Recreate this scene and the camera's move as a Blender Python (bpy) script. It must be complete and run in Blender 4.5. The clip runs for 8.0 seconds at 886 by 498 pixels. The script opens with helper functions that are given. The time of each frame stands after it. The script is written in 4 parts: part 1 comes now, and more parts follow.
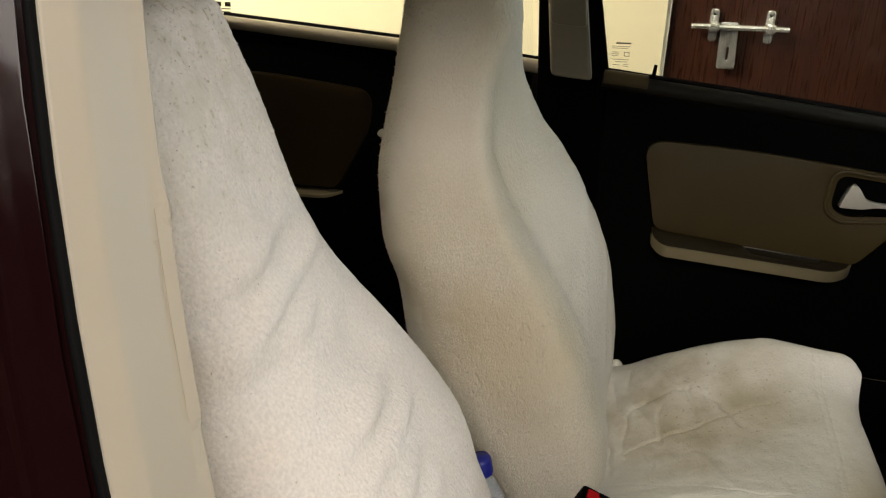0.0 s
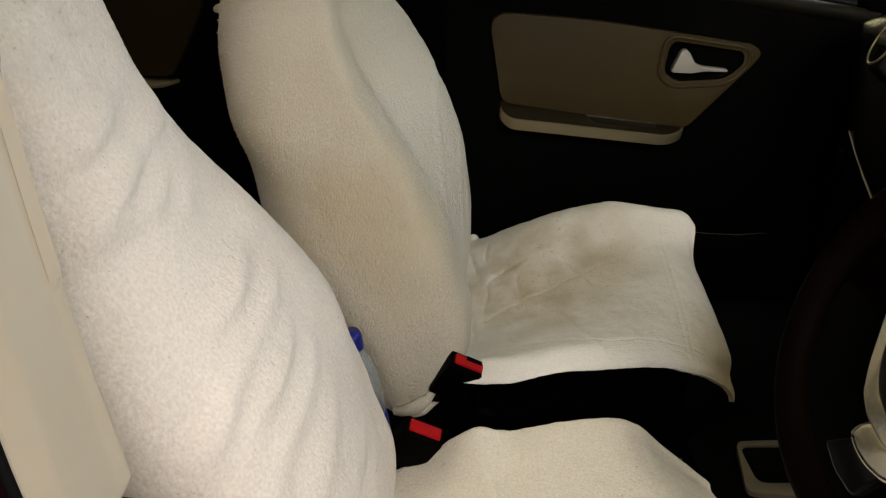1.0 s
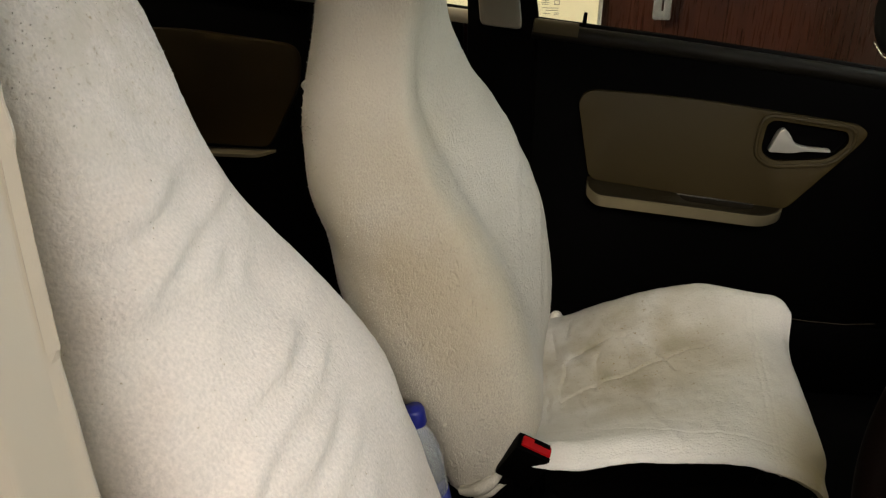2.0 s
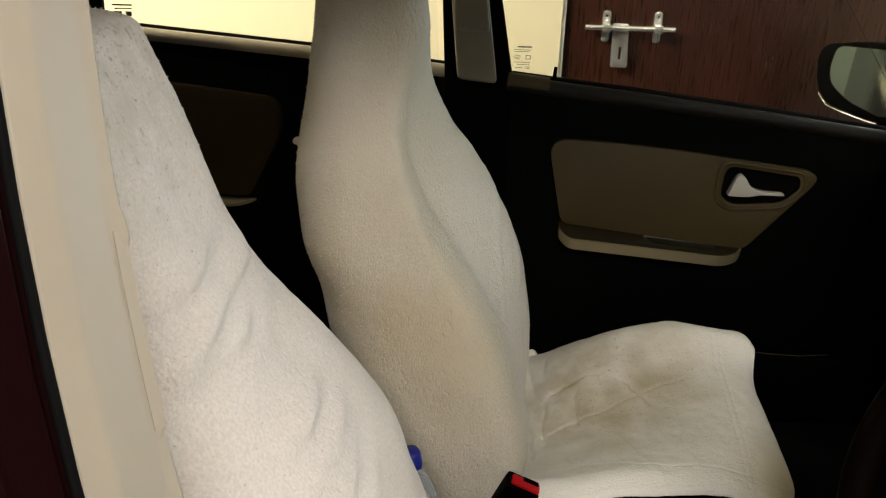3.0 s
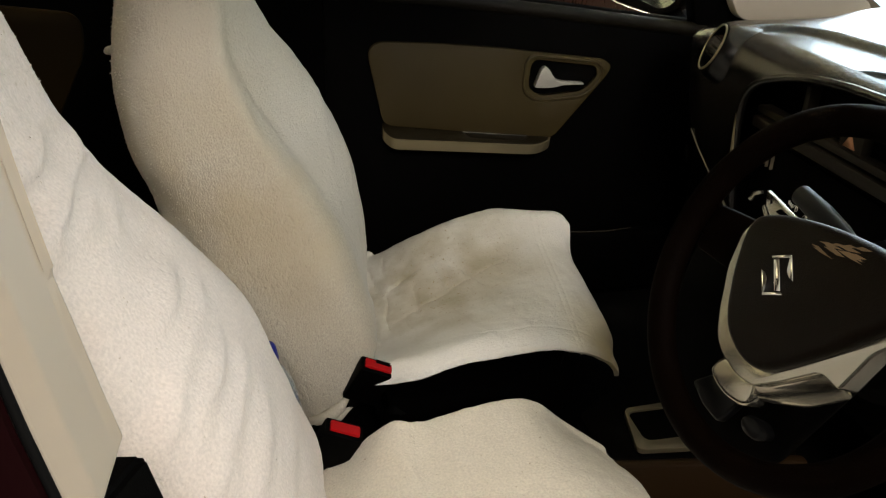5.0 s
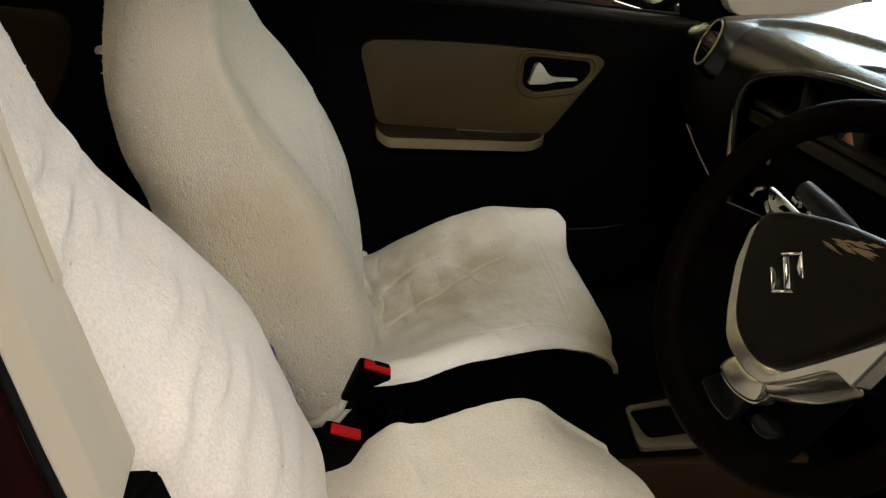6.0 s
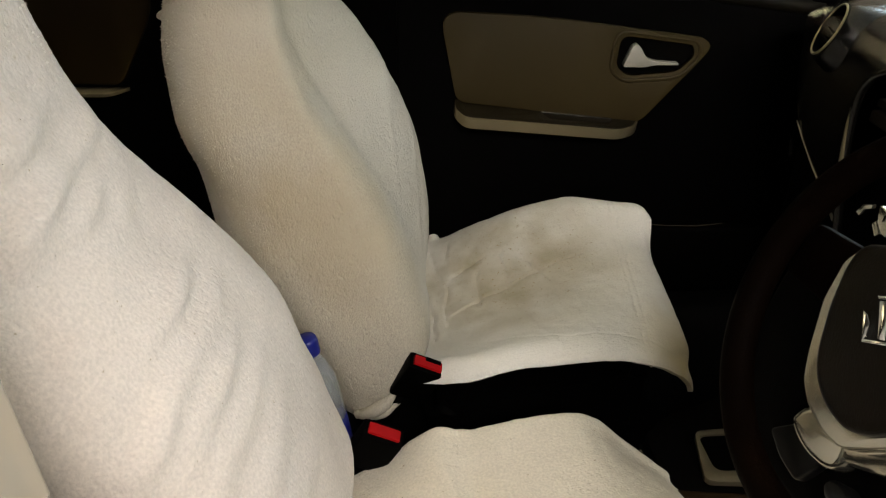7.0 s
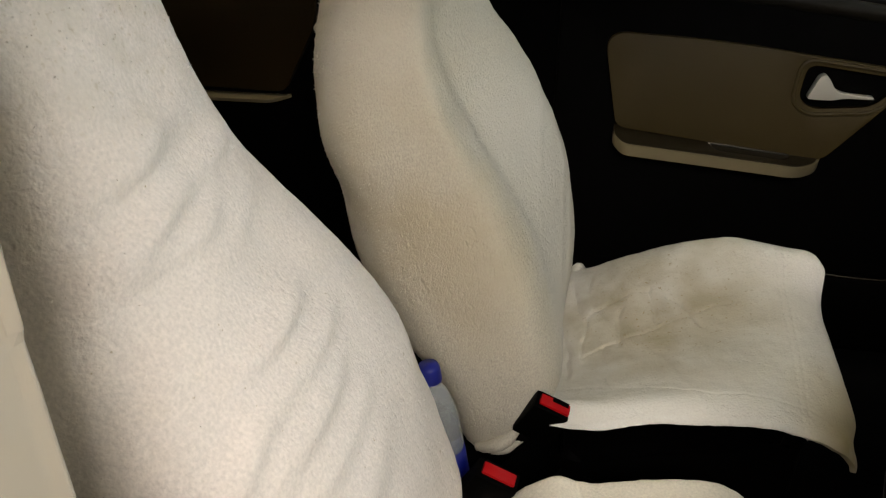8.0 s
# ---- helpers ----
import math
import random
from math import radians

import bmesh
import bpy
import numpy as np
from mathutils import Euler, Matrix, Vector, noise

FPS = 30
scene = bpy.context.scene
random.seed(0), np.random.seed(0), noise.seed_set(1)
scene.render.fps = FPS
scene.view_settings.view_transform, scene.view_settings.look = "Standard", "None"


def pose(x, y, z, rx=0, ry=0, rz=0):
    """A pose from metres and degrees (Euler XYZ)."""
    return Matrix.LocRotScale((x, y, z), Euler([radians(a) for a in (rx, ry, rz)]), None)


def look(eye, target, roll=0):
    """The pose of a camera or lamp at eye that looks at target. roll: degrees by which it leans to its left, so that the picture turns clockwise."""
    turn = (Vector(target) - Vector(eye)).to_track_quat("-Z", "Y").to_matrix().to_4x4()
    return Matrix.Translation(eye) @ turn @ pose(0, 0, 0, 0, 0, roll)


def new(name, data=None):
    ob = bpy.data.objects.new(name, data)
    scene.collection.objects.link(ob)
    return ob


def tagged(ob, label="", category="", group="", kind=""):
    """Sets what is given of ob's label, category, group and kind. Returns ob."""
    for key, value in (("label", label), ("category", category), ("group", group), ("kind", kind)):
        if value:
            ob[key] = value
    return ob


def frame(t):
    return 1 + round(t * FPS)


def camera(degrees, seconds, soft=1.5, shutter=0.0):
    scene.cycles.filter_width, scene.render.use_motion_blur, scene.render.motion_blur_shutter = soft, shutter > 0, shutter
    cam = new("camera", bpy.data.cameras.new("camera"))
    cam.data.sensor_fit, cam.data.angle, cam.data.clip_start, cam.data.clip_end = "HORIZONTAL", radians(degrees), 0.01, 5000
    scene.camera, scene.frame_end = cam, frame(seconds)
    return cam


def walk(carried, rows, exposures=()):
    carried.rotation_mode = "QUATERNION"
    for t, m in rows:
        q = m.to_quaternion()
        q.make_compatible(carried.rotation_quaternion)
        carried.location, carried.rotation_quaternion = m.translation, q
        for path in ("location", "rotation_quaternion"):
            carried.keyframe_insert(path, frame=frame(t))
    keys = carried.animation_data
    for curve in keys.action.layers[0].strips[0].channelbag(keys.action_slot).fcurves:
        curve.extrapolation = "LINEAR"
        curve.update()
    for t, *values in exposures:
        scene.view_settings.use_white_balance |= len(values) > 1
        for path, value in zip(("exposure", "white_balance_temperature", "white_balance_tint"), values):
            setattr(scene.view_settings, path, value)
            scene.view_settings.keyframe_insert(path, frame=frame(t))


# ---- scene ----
cam = camera(57.7, 8.0, 1.25)
PATH = [
    (0, (0.197, -0.336, 1.282), (-0.074, 1.481, 0.491), 1.3),
    (0.2, (0.18, -0.346, 1.285), (-0.016, 1.468, 0.467), 0.9),
    (0.5, (0.16, -0.364, 1.289), (0.084, 1.445, 0.44), 1.2),
    (0.7, (0.151, -0.367, 1.28), (0.169, 1.424, 0.392), 1.8),
    (0.9, (0.175, -0.362, 1.245), (0.259, 1.394, 0.292), 2.4),
    (1, (0.185, -0.347, 1.246), (0.297, 1.382, 0.246), 2.6),
    (1.2, (0.222, -0.354, 1.233), (0.303, 1.363, 0.211), 2.0),
    (1.5, (0.231, -0.325, 1.246), (0.197, 1.401, 0.237), 1.7),
    (1.7, (0.252, -0.327, 1.244), (0.084, 1.428, 0.298), 0.6),
    (2.8, (0.193, -0.348, 1.299), (0.067, 1.484, 0.507), 1.2),
    (3, (0.18, -0.373, 1.301), (0.141, 1.465, 0.512), 1.5),
    (3.2, (0.166, -0.388, 1.292), (0.226, 1.444, 0.493), 1.5),
    (3.5, (0.157, -0.424, 1.276), (0.357, 1.376, 0.427), 1.6),
    (3.7, (0.157, -0.432, 1.271), (0.441, 1.341, 0.391), 1.3),
    (4, (0.154, -0.45, 1.26), (0.529, 1.291, 0.349), 1.7),
    (4.5, (0.145, -0.46, 1.257), (0.544, 1.27, 0.337), 2.0),
    (4.7, (0.148, -0.458, 1.26), (0.543, 1.275, 0.343), 1.9),
    (5.8, (0.14, -0.428, 1.253), (0.575, 1.29, 0.326), 1.6),
    (6, (0.13, -0.432, 1.256), (0.566, 1.287, 0.331), 1.7),
    (6.5, (0.151, -0.406, 1.254), (0.536, 1.308, 0.299), 1.8),
    (7, (0.216, -0.347, 1.249), (0.39, 1.376, 0.249), 1.7),
    (7.2, (0.224, -0.322, 1.242), (0.305, 1.41, 0.246), 1.9),
    (7.5, (0.246, -0.311, 1.238), (0.146, 1.432, 0.26), 1.3),
    (8, (0.252, -0.281, 1.247), (0.028, 1.444, 0.26), 0.3),
]
walk(cam, [(t, look(eye, target, roll)) for t, eye, target, roll in PATH])

# ---------- world, lights, exposure ----------
world = bpy.data.worlds.new("world")
scene.world = world
world.use_nodes = True
wn = world.node_tree.nodes
sky = wn.new("ShaderNodeTexSky")
sky.sky_type = "NISHITA"
sky.sun_disc = False
sky.sun_elevation, sky.sun_rotation = radians(35), radians(90)
world.node_tree.links.new(sky.outputs[0], wn["Background"].inputs[0])
wn["Background"].inputs[1].default_value = 0.08
scene.view_settings.exposure = 0.0


def area_lamp(name, eye, target, power, sx, sy, colour):
    d = bpy.data.lights.new(name, "AREA")
    d.shape, d.size, d.size_y, d.energy, d.color = "RECTANGLE", sx, sy, power, colour
    ob = new(name, d)
    ob.matrix_world = look(eye, target)
    return ob


# Assumed light from the driver's side; its lamp is out of view.
area_lamp("driver_side_light", (0.53, -1.7, 2.2), (0.25, 0.3, 0.9), 61.5, 1.2, 0.8, (1.0, 0.91, 0.835))
# Added fill that brightens the cream wall without reaching the seats.
area_lamp("wall_fill_light", (-1.9, 0.9, 2.54), (0.2, 1.9, 1.0), 170, 1.1, 0.2, (1.0, 0.88, 0.66))
area_lamp("gateway_daylight", (2.56, 2.02, 1.46), (2.56, 0.0, 1.46), 62, 1.28, 1.52, (0.74, 0.89, 1.0))


# ---------- materials ----------
def mat(name, colour, rough=0.5, metal=0.0, vary=0.12, scale=8.0, bump=0.0, bump_scale=200.0, spec=0.5, coat=0.0, stain=None, stretch=(1, 1, 1), mottle=0.0, deep=0.002, pits=0.0):
    m = bpy.data.materials.new(name)
    m.use_nodes = True
    t = m.node_tree
    n, l = t.nodes, t.links
    b = n["Principled BSDF"]
    b.inputs["Roughness"].default_value, b.inputs["Metallic"].default_value = rough, metal
    b.inputs["Specular IOR Level"].default_value, b.inputs["Coat Weight"].default_value = spec, coat
    co = n.new("ShaderNodeTexCoord")
    mp = n.new("ShaderNodeMapping")
    mp.inputs["Scale"].default_value = stretch
    l.new(co.outputs["Object"], mp.inputs["Vector"])
    big = n.new("ShaderNodeTexNoise")
    big.inputs["Scale"].default_value, big.inputs["Detail"].default_value = scale, 6
    l.new(mp.outputs[0], big.inputs["Vector"])
    fine = n.new("ShaderNodeTexNoise")
    fine.inputs["Scale"].default_value, fine.inputs["Detail"].default_value = bump_scale, 3
    l.new(mp.outputs[0], fine.inputs["Vector"])
    ramp = n.new("ShaderNodeMix")
    ramp.data_type = "RGBA"
    lo, hi = [c * (1 - vary) for c in colour], [min(1, c * (1 + vary)) for c in colour]
    ramp.inputs["A"].default_value, ramp.inputs["B"].default_value = (*lo, 1), (*hi, 1)
    l.new(big.outputs[0], ramp.inputs["Factor"])
    out = ramp.outputs["Result"]
    if mottle:
        mm = n.new("ShaderNodeMapRange")
        mm.inputs["From Min"].default_value, mm.inputs["From Max"].default_value = 0.3, 0.7
        mm.inputs["To Min"].default_value, mm.inputs["To Max"].default_value = 1 - mottle, 1 + mottle * 0.4
        l.new(fine.outputs[0], mm.inputs["Value"])
        mu = n.new("ShaderNodeMix")
        mu.data_type, mu.blend_type = "RGBA", "MULTIPLY"
        mu.inputs["Factor"].default_value = 1.0
        l.new(out, mu.inputs["A"])
        l.new(mm.outputs[0], mu.inputs["B"])
        out = mu.outputs["Result"]
    if stain:
        sc, low, high, col = stain
        sn = n.new("ShaderNodeTexNoise")
        sn.inputs["Scale"].default_value, sn.inputs["Detail"].default_value = sc, 4
        l.new(co.outputs["Object"], sn.inputs["Vector"])
        mr = n.new("ShaderNodeMapRange")
        mr.inputs["From Min"].default_value, mr.inputs["From Max"].default_value = low, high
        l.new(sn.outputs[0], mr.inputs["Value"])
        mx = n.new("ShaderNodeMix")
        mx.data_type = "RGBA"
        mx.inputs["B"].default_value = (*col, 1)
        l.new(mr.outputs[0], mx.inputs["Factor"])
        l.new(out, mx.inputs["A"])
        out = mx.outputs["Result"]
    l.new(out, b.inputs["Base Color"])
    rr = n.new("ShaderNodeMapRange")
    rr.inputs["To Min"].default_value, rr.inputs["To Max"].default_value = max(0.02, rough * 0.85), min(1, rough * 1.15)
    l.new(big.outputs[0], rr.inputs["Value"])
    l.new(rr.outputs[0], b.inputs["Roughness"])
    if bump:
        bp = n.new("ShaderNodeBump")
        bp.inputs["Strength"].default_value, bp.inputs["Distance"].default_value = bump, deep
        high = fine.outputs[0]
        if pits:
            pile = n.new("ShaderNodeTexNoise")
            pile.inputs["Scale"].default_value, pile.inputs["Detail"].default_value = bump_scale * 0.36, 2
            l.new(mp.outputs[0], pile.inputs["Vector"])
            worn = n.new("ShaderNodeTexNoise")
            worn.inputs["Scale"].default_value, worn.inputs["Detail"].default_value = 7, 3
            l.new(mp.outputs[0], worn.inputs["Vector"])
            deepest = n.new("ShaderNodeMapRange")
            deepest.inputs["From Min"].default_value, deepest.inputs["From Max"].default_value = 0.52, 0.70
            l.new(pile.outputs[0], deepest.inputs["Value"])
            where = n.new("ShaderNodeMapRange")
            where.inputs["From Min"].default_value, where.inputs["From Max"].default_value = 0.38, 0.62
            where.inputs["To Min"].default_value, where.inputs["To Max"].default_value = 0.25 * pits, pits
            l.new(worn.outputs[0], where.inputs["Value"])
            pit = n.new("ShaderNodeMath")
            pit.operation = "MULTIPLY"
            l.new(deepest.outputs[0], pit.inputs[0])
            l.new(where.outputs[0], pit.inputs[1])
            less = n.new("ShaderNodeMath")
            less.operation = "SUBTRACT"
            l.new(high, less.inputs[0])
            l.new(pit.outputs[0], less.inputs[1])
            high = less.outputs[0]
        l.new(high, bp.inputs["Height"])
        l.new(bp.outputs[0], b.inputs["Normal"])
    return m


def glass_mat(name, colour=(0.93, 0.96, 0.94), rough=0.0, ior=1.45):
    m = bpy.data.materials.new(name)
    m.use_nodes = True
    b = m.node_tree.nodes["Principled BSDF"]
    b.inputs["Base Color"].default_value = (*colour, 1)
    b.inputs["Transmission Weight"].default_value, b.inputs["Roughness"].default_value = 1.0, rough
    b.inputs["IOR"].default_value = ior
    return m


TERRY = mat("white_terry_cloth", (0.765, 0.698, 0.645), 0.95, vary=0.06, scale=6, bump=0.5, bump_scale=300, spec=0.1, stain=(170, 0.71, 0.76, (0.42, 0.34, 0.23)), mottle=0.13, deep=0.0015, pits=0.9)
TERRY_SEAT = mat("cream_terry_cloth", (0.80, 0.745, 0.635), 0.95, vary=0.06, scale=6, bump=0.6, bump_scale=290, spec=0.1, stain=(150, 0.69, 0.75, (0.50, 0.42, 0.30)), mottle=0.12, deep=0.0018, pits=0.8)
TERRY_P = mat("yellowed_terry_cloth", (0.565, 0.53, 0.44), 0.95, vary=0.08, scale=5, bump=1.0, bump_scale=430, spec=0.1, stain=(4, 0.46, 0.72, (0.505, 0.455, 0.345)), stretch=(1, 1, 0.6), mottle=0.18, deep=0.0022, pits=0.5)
SOILED = mat("soiled_white_cloth", (0.768, 0.752, 0.70), 0.95, vary=0.06, scale=6, bump=0.6, bump_scale=320, spec=0.1, mottle=0.06, pits=0.5)


def soil_shade_patch(m, centre, radius, colour, size=16, low=0.38, high=0.68):
    """A worn, soiled patch, or shade put into the colour, about a place on the cloth, broken up by noise."""
    n, l = m.node_tree.nodes, m.node_tree.links
    b = n["Principled BSDF"]
    was = b.inputs["Base Color"].links[0].from_socket
    co = n.new("ShaderNodeTexCoord")
    away = n.new("ShaderNodeVectorMath")
    away.operation = "DISTANCE"
    away.inputs[1].default_value = centre
    l.new(co.outputs["Object"], away.inputs[0])
    near = n.new("ShaderNodeMapRange")
    near.inputs["From Min"].default_value, near.inputs["From Max"].default_value = radius, radius * 0.25
    l.new(away.outputs["Value"], near.inputs["Value"])
    grain = n.new("ShaderNodeTexNoise")
    grain.inputs["Scale"].default_value, grain.inputs["Detail"].default_value = size, 5
    l.new(co.outputs["Object"], grain.inputs["Vector"])
    lift = n.new("ShaderNodeMapRange")
    lift.inputs["From Min"].default_value, lift.inputs["From Max"].default_value = low, high
    l.new(grain.outputs[0], lift.inputs["Value"])
    both = n.new("ShaderNodeMath")
    both.operation = "MULTIPLY"
    l.new(near.outputs[0], both.inputs[0])
    l.new(lift.outputs[0], both.inputs[1])
    mx = n.new("ShaderNodeMix")
    mx.data_type = "RGBA"
    mx.inputs["B"].default_value = (*colour, 1)
    l.new(both.outputs[0], mx.inputs["Factor"])
    l.new(was, mx.inputs["A"])
    l.new(mx.outputs["Result"], b.inputs["Base Color"])


soil_shade_patch(SOILED, (0.12, 0.03, 0.24), 0.27, (0.475, 0.425, 0.31), 9, 0.18, 0.62)
soil_shade_patch(SOILED, (0.10, 0.04, 0.23), 0.24, (0.37, 0.325, 0.215), 17, 0.40, 0.76)
soil_shade_patch(SOILED, (0.13, 0.03, 0.25), 0.26, (0.36, 0.29, 0.17), 170, 0.62, 0.74)
# Headrest top greyed: the roof's shade put into the terry colour.
soil_shade_patch(TERRY, (-0.37, 0.05, 0.96), 0.24, (0.62, 0.57, 0.50), 30)
soil_shade_patch(TERRY, (-0.37, 0.05, 1.0), 0.30, (0.46, 0.39, 0.29), 150, 0.60, 0.72)


def pale_front(m, colour):
    """Paler mix over the seat front, cleaner cloth and the windscreen light in one colour, between the worn near
    bolster and the yellowed far one.
    """
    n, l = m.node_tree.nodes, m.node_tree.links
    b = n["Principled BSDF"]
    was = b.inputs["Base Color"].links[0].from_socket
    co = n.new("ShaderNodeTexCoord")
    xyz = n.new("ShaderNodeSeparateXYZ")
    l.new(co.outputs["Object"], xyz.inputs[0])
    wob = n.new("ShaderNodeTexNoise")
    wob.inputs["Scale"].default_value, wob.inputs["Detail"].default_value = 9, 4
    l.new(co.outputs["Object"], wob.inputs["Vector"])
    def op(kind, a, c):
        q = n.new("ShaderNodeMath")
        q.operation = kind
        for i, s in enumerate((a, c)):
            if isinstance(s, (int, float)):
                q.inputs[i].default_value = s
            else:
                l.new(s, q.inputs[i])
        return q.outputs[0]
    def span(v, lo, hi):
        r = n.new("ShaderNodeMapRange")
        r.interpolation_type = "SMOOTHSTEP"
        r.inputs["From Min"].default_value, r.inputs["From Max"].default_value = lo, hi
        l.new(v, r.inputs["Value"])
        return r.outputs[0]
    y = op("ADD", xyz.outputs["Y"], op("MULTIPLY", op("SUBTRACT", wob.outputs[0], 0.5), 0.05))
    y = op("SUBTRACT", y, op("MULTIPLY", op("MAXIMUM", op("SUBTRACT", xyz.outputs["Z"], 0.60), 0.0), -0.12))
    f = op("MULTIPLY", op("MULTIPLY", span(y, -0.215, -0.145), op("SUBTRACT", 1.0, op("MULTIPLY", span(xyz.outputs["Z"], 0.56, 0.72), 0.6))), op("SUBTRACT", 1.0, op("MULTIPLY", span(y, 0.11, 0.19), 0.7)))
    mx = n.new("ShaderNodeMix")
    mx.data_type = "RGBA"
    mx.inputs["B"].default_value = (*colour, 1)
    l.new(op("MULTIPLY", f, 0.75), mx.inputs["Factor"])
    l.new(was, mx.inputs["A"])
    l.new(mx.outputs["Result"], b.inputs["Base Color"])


soil_shade_patch(TERRY_P, (-0.26, -0.22, 0.55), 0.27, (0.475, 0.42, 0.31), 7, 0.36, 0.62)
# The front's paler tone holds daylight from the windscreen as well as cleaner cloth.
pale_front(TERRY_P, (0.63, 0.61, 0.565))
soil_shade_patch(SOILED, (0.41, -0.25, 0.22), 0.17, (0.48, 0.40, 0.23), 10, 0.2, 0.5)
BLACK = mat("black_grained_plastic", (0.0008, 0.0007, 0.0006), 0.65, vary=0.2, scale=30, bump=0.3, bump_scale=900, spec=0.03)
CARPET = mat("black_carpet", (0.0015, 0.0015, 0.0015), 0.95, vary=0.3, scale=60, bump=0.8, bump_scale=600, spec=0.1)
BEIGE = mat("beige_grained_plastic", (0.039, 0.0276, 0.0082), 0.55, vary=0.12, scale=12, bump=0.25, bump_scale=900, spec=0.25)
CREAM = mat("cream_trim_plastic", (0.338, 0.30, 0.243), 0.5, vary=0.05, scale=9, bump=0.03, bump_scale=900, spec=0.35)
SILVER = mat("satin_silver_plastic", (0.47, 0.445, 0.37), 0.21, 0.95, vary=0.06, scale=20, bump=0.05)
SATIN = mat("satin_champagne_plastic", (0.26, 0.225, 0.155), 0.36, 0.3, vary=0.06, scale=20, bump=0.05)
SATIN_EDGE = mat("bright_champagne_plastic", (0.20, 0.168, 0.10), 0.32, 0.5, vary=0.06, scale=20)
SATIN_DARK = mat("dark_champagne_plastic", (0.035, 0.027, 0.016), 0.4, 0.2, vary=0.08, scale=20, bump=0.08)
CHROME = mat("chrome", (0.75, 0.75, 0.74), 0.12, 1.0, vary=0.03, scale=20)
STEEL = mat("polished_steel", (0.88, 0.87, 0.83), 0.24, 0.85, vary=0.08, scale=40, bump=0.05)
DASH = mat("dark_dash_plastic", (0.003, 0.0028, 0.0024), 0.16, vary=0.04, scale=4, bump=0.22, bump_scale=520, spec=0.42)
LEATHER = mat("black_leather", (0.0024, 0.0012, 0.0007), 0.5, vary=0.35, scale=30, bump=0.5, bump_scale=500, spec=0.01)
PAD = mat("brown_black_pad", (0.0042, 0.0025, 0.0012), 0.33, vary=0.3, scale=14, bump=0.35, bump_scale=700, spec=0.11)
PAINT = mat("dark_maroon_car_paint", (0.0085, 0.0020, 0.0024), 0.12, vary=0.1, scale=6, spec=0.09, coat=0.04, bump=0.5, bump_scale=14, stretch=(1, 1, 0.3), deep=0.004)
RUBBER = mat("black_rubber", (0.004, 0.004, 0.004), 0.7, vary=0.2, scale=40, spec=0.05)
RED = mat("red_plastic", (0.33, 0.003, 0.005), 0.45, vary=0.08, scale=40, spec=0.12)
BLUE = mat("blue_plastic", (0.004, 0.010, 0.20), 0.4, vary=0.08, scale=40)
WALL = mat("cream_wall_paint", (0.82, 0.75, 0.55), 0.85, vary=0.03, scale=3, bump=0.2, bump_scale=120)
GREY_GREEN = mat("grey_green_wall_paint", (0.24, 0.27, 0.25), 0.85, vary=0.12, scale=2, bump=0.2, bump_scale=120)
WHITE = mat("white_paint", (0.8, 0.79, 0.75), 0.6, vary=0.04, scale=6)
WOOD = mat("dark_brown_laminate", (0.034, 0.0112, 0.0062), 0.28, vary=0.4, scale=34, mottle=0.28, bump=0.03, bump_scale=16, stretch=(6, 6, 0.25))
DARK_UNSEEN = mat("dark_unseen_paint", (0.03, 0.027, 0.025), 0.6, vary=0.1, scale=3)
CONCRETE = mat("grey_concrete", (0.16, 0.15, 0.14), 0.85, vary=0.15, scale=3, bump=0.4, bump_scale=80)
# Rear insert: brown set darker to hold the rear cabin's shade.
REAR_SHADED = mat("shade_darkened_insert", (0.019, 0.0115, 0.0025), 0.6, vary=0.25, scale=5, bump=0.25, bump_scale=900, spec=0.1)
LEVER = mat("bright_silver_plastic", (0.52, 0.505, 0.45), 0.35, 0.35, vary=0.04, scale=20)
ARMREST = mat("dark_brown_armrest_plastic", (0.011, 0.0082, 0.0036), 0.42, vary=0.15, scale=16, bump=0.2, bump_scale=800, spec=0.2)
SILL = mat("dark_taupe_sill", (0.006, 0.005, 0.003), 0.45, vary=0.2, scale=14, bump=0.2, bump_scale=700, spec=0.14)
STALK = mat("black_stalk_plastic", (0.004, 0.004, 0.004), 0.35, vary=0.1, scale=30, bump=0.1, bump_scale=600, spec=0.25)
CONSOLE_TRIM = mat("champagne_console_plastic", (0.105, 0.088, 0.055), 0.38, 0.25, vary=0.06, scale=20, bump=0.05)
BROWN = mat("brown_console_plastic", (0.017, 0.0085, 0.0024), 0.55, vary=0.12, scale=15, bump=0.3, bump_scale=700, spec=0.12)
TAN = mat("worn_tan_scuff", (0.15, 0.10, 0.05), 0.7, vary=0.3, scale=60)
INK = mat("grey_glass_print", (0.12, 0.11, 0.09), 0.7, vary=0.05)
MIRROR = mat("mirror_silver", (0.72, 0.82, 0.79), 0.02, 1.0, vary=0.01)
TAUPE = mat("dark_taupe_plastic", (0.015, 0.0118, 0.0075), 0.5, vary=0.15, scale=20, bump=0.2, bump_scale=900, spec=0.2)
AMBER = mat("amber_glint_tone", (0.32, 0.15, 0.07), 0.4, vary=0.1, scale=40)
# Darker copy of the cream trim, with the far pillar's shade in its colour.
SHADED_CREAM = mat("cream_trim_in_shade", (0.15, 0.135, 0.108), 0.5, vary=0.06, scale=9, bump=0.03, bump_scale=900, spec=0.3)
TINT = mat("dark_tinted_glass", (0.002, 0.0015, 0.0015), 0.06, vary=0.05, scale=3, spec=0.2)
GLASS = glass_mat("clear_glass", ior=1.18)
BOTTLE = glass_mat("clear_bottle_plastic", (0.86, 0.91, 0.94), 0.2)
BOTTLE.node_tree.nodes["Principled BSDF"].inputs["Transmission Weight"].default_value = 0.75


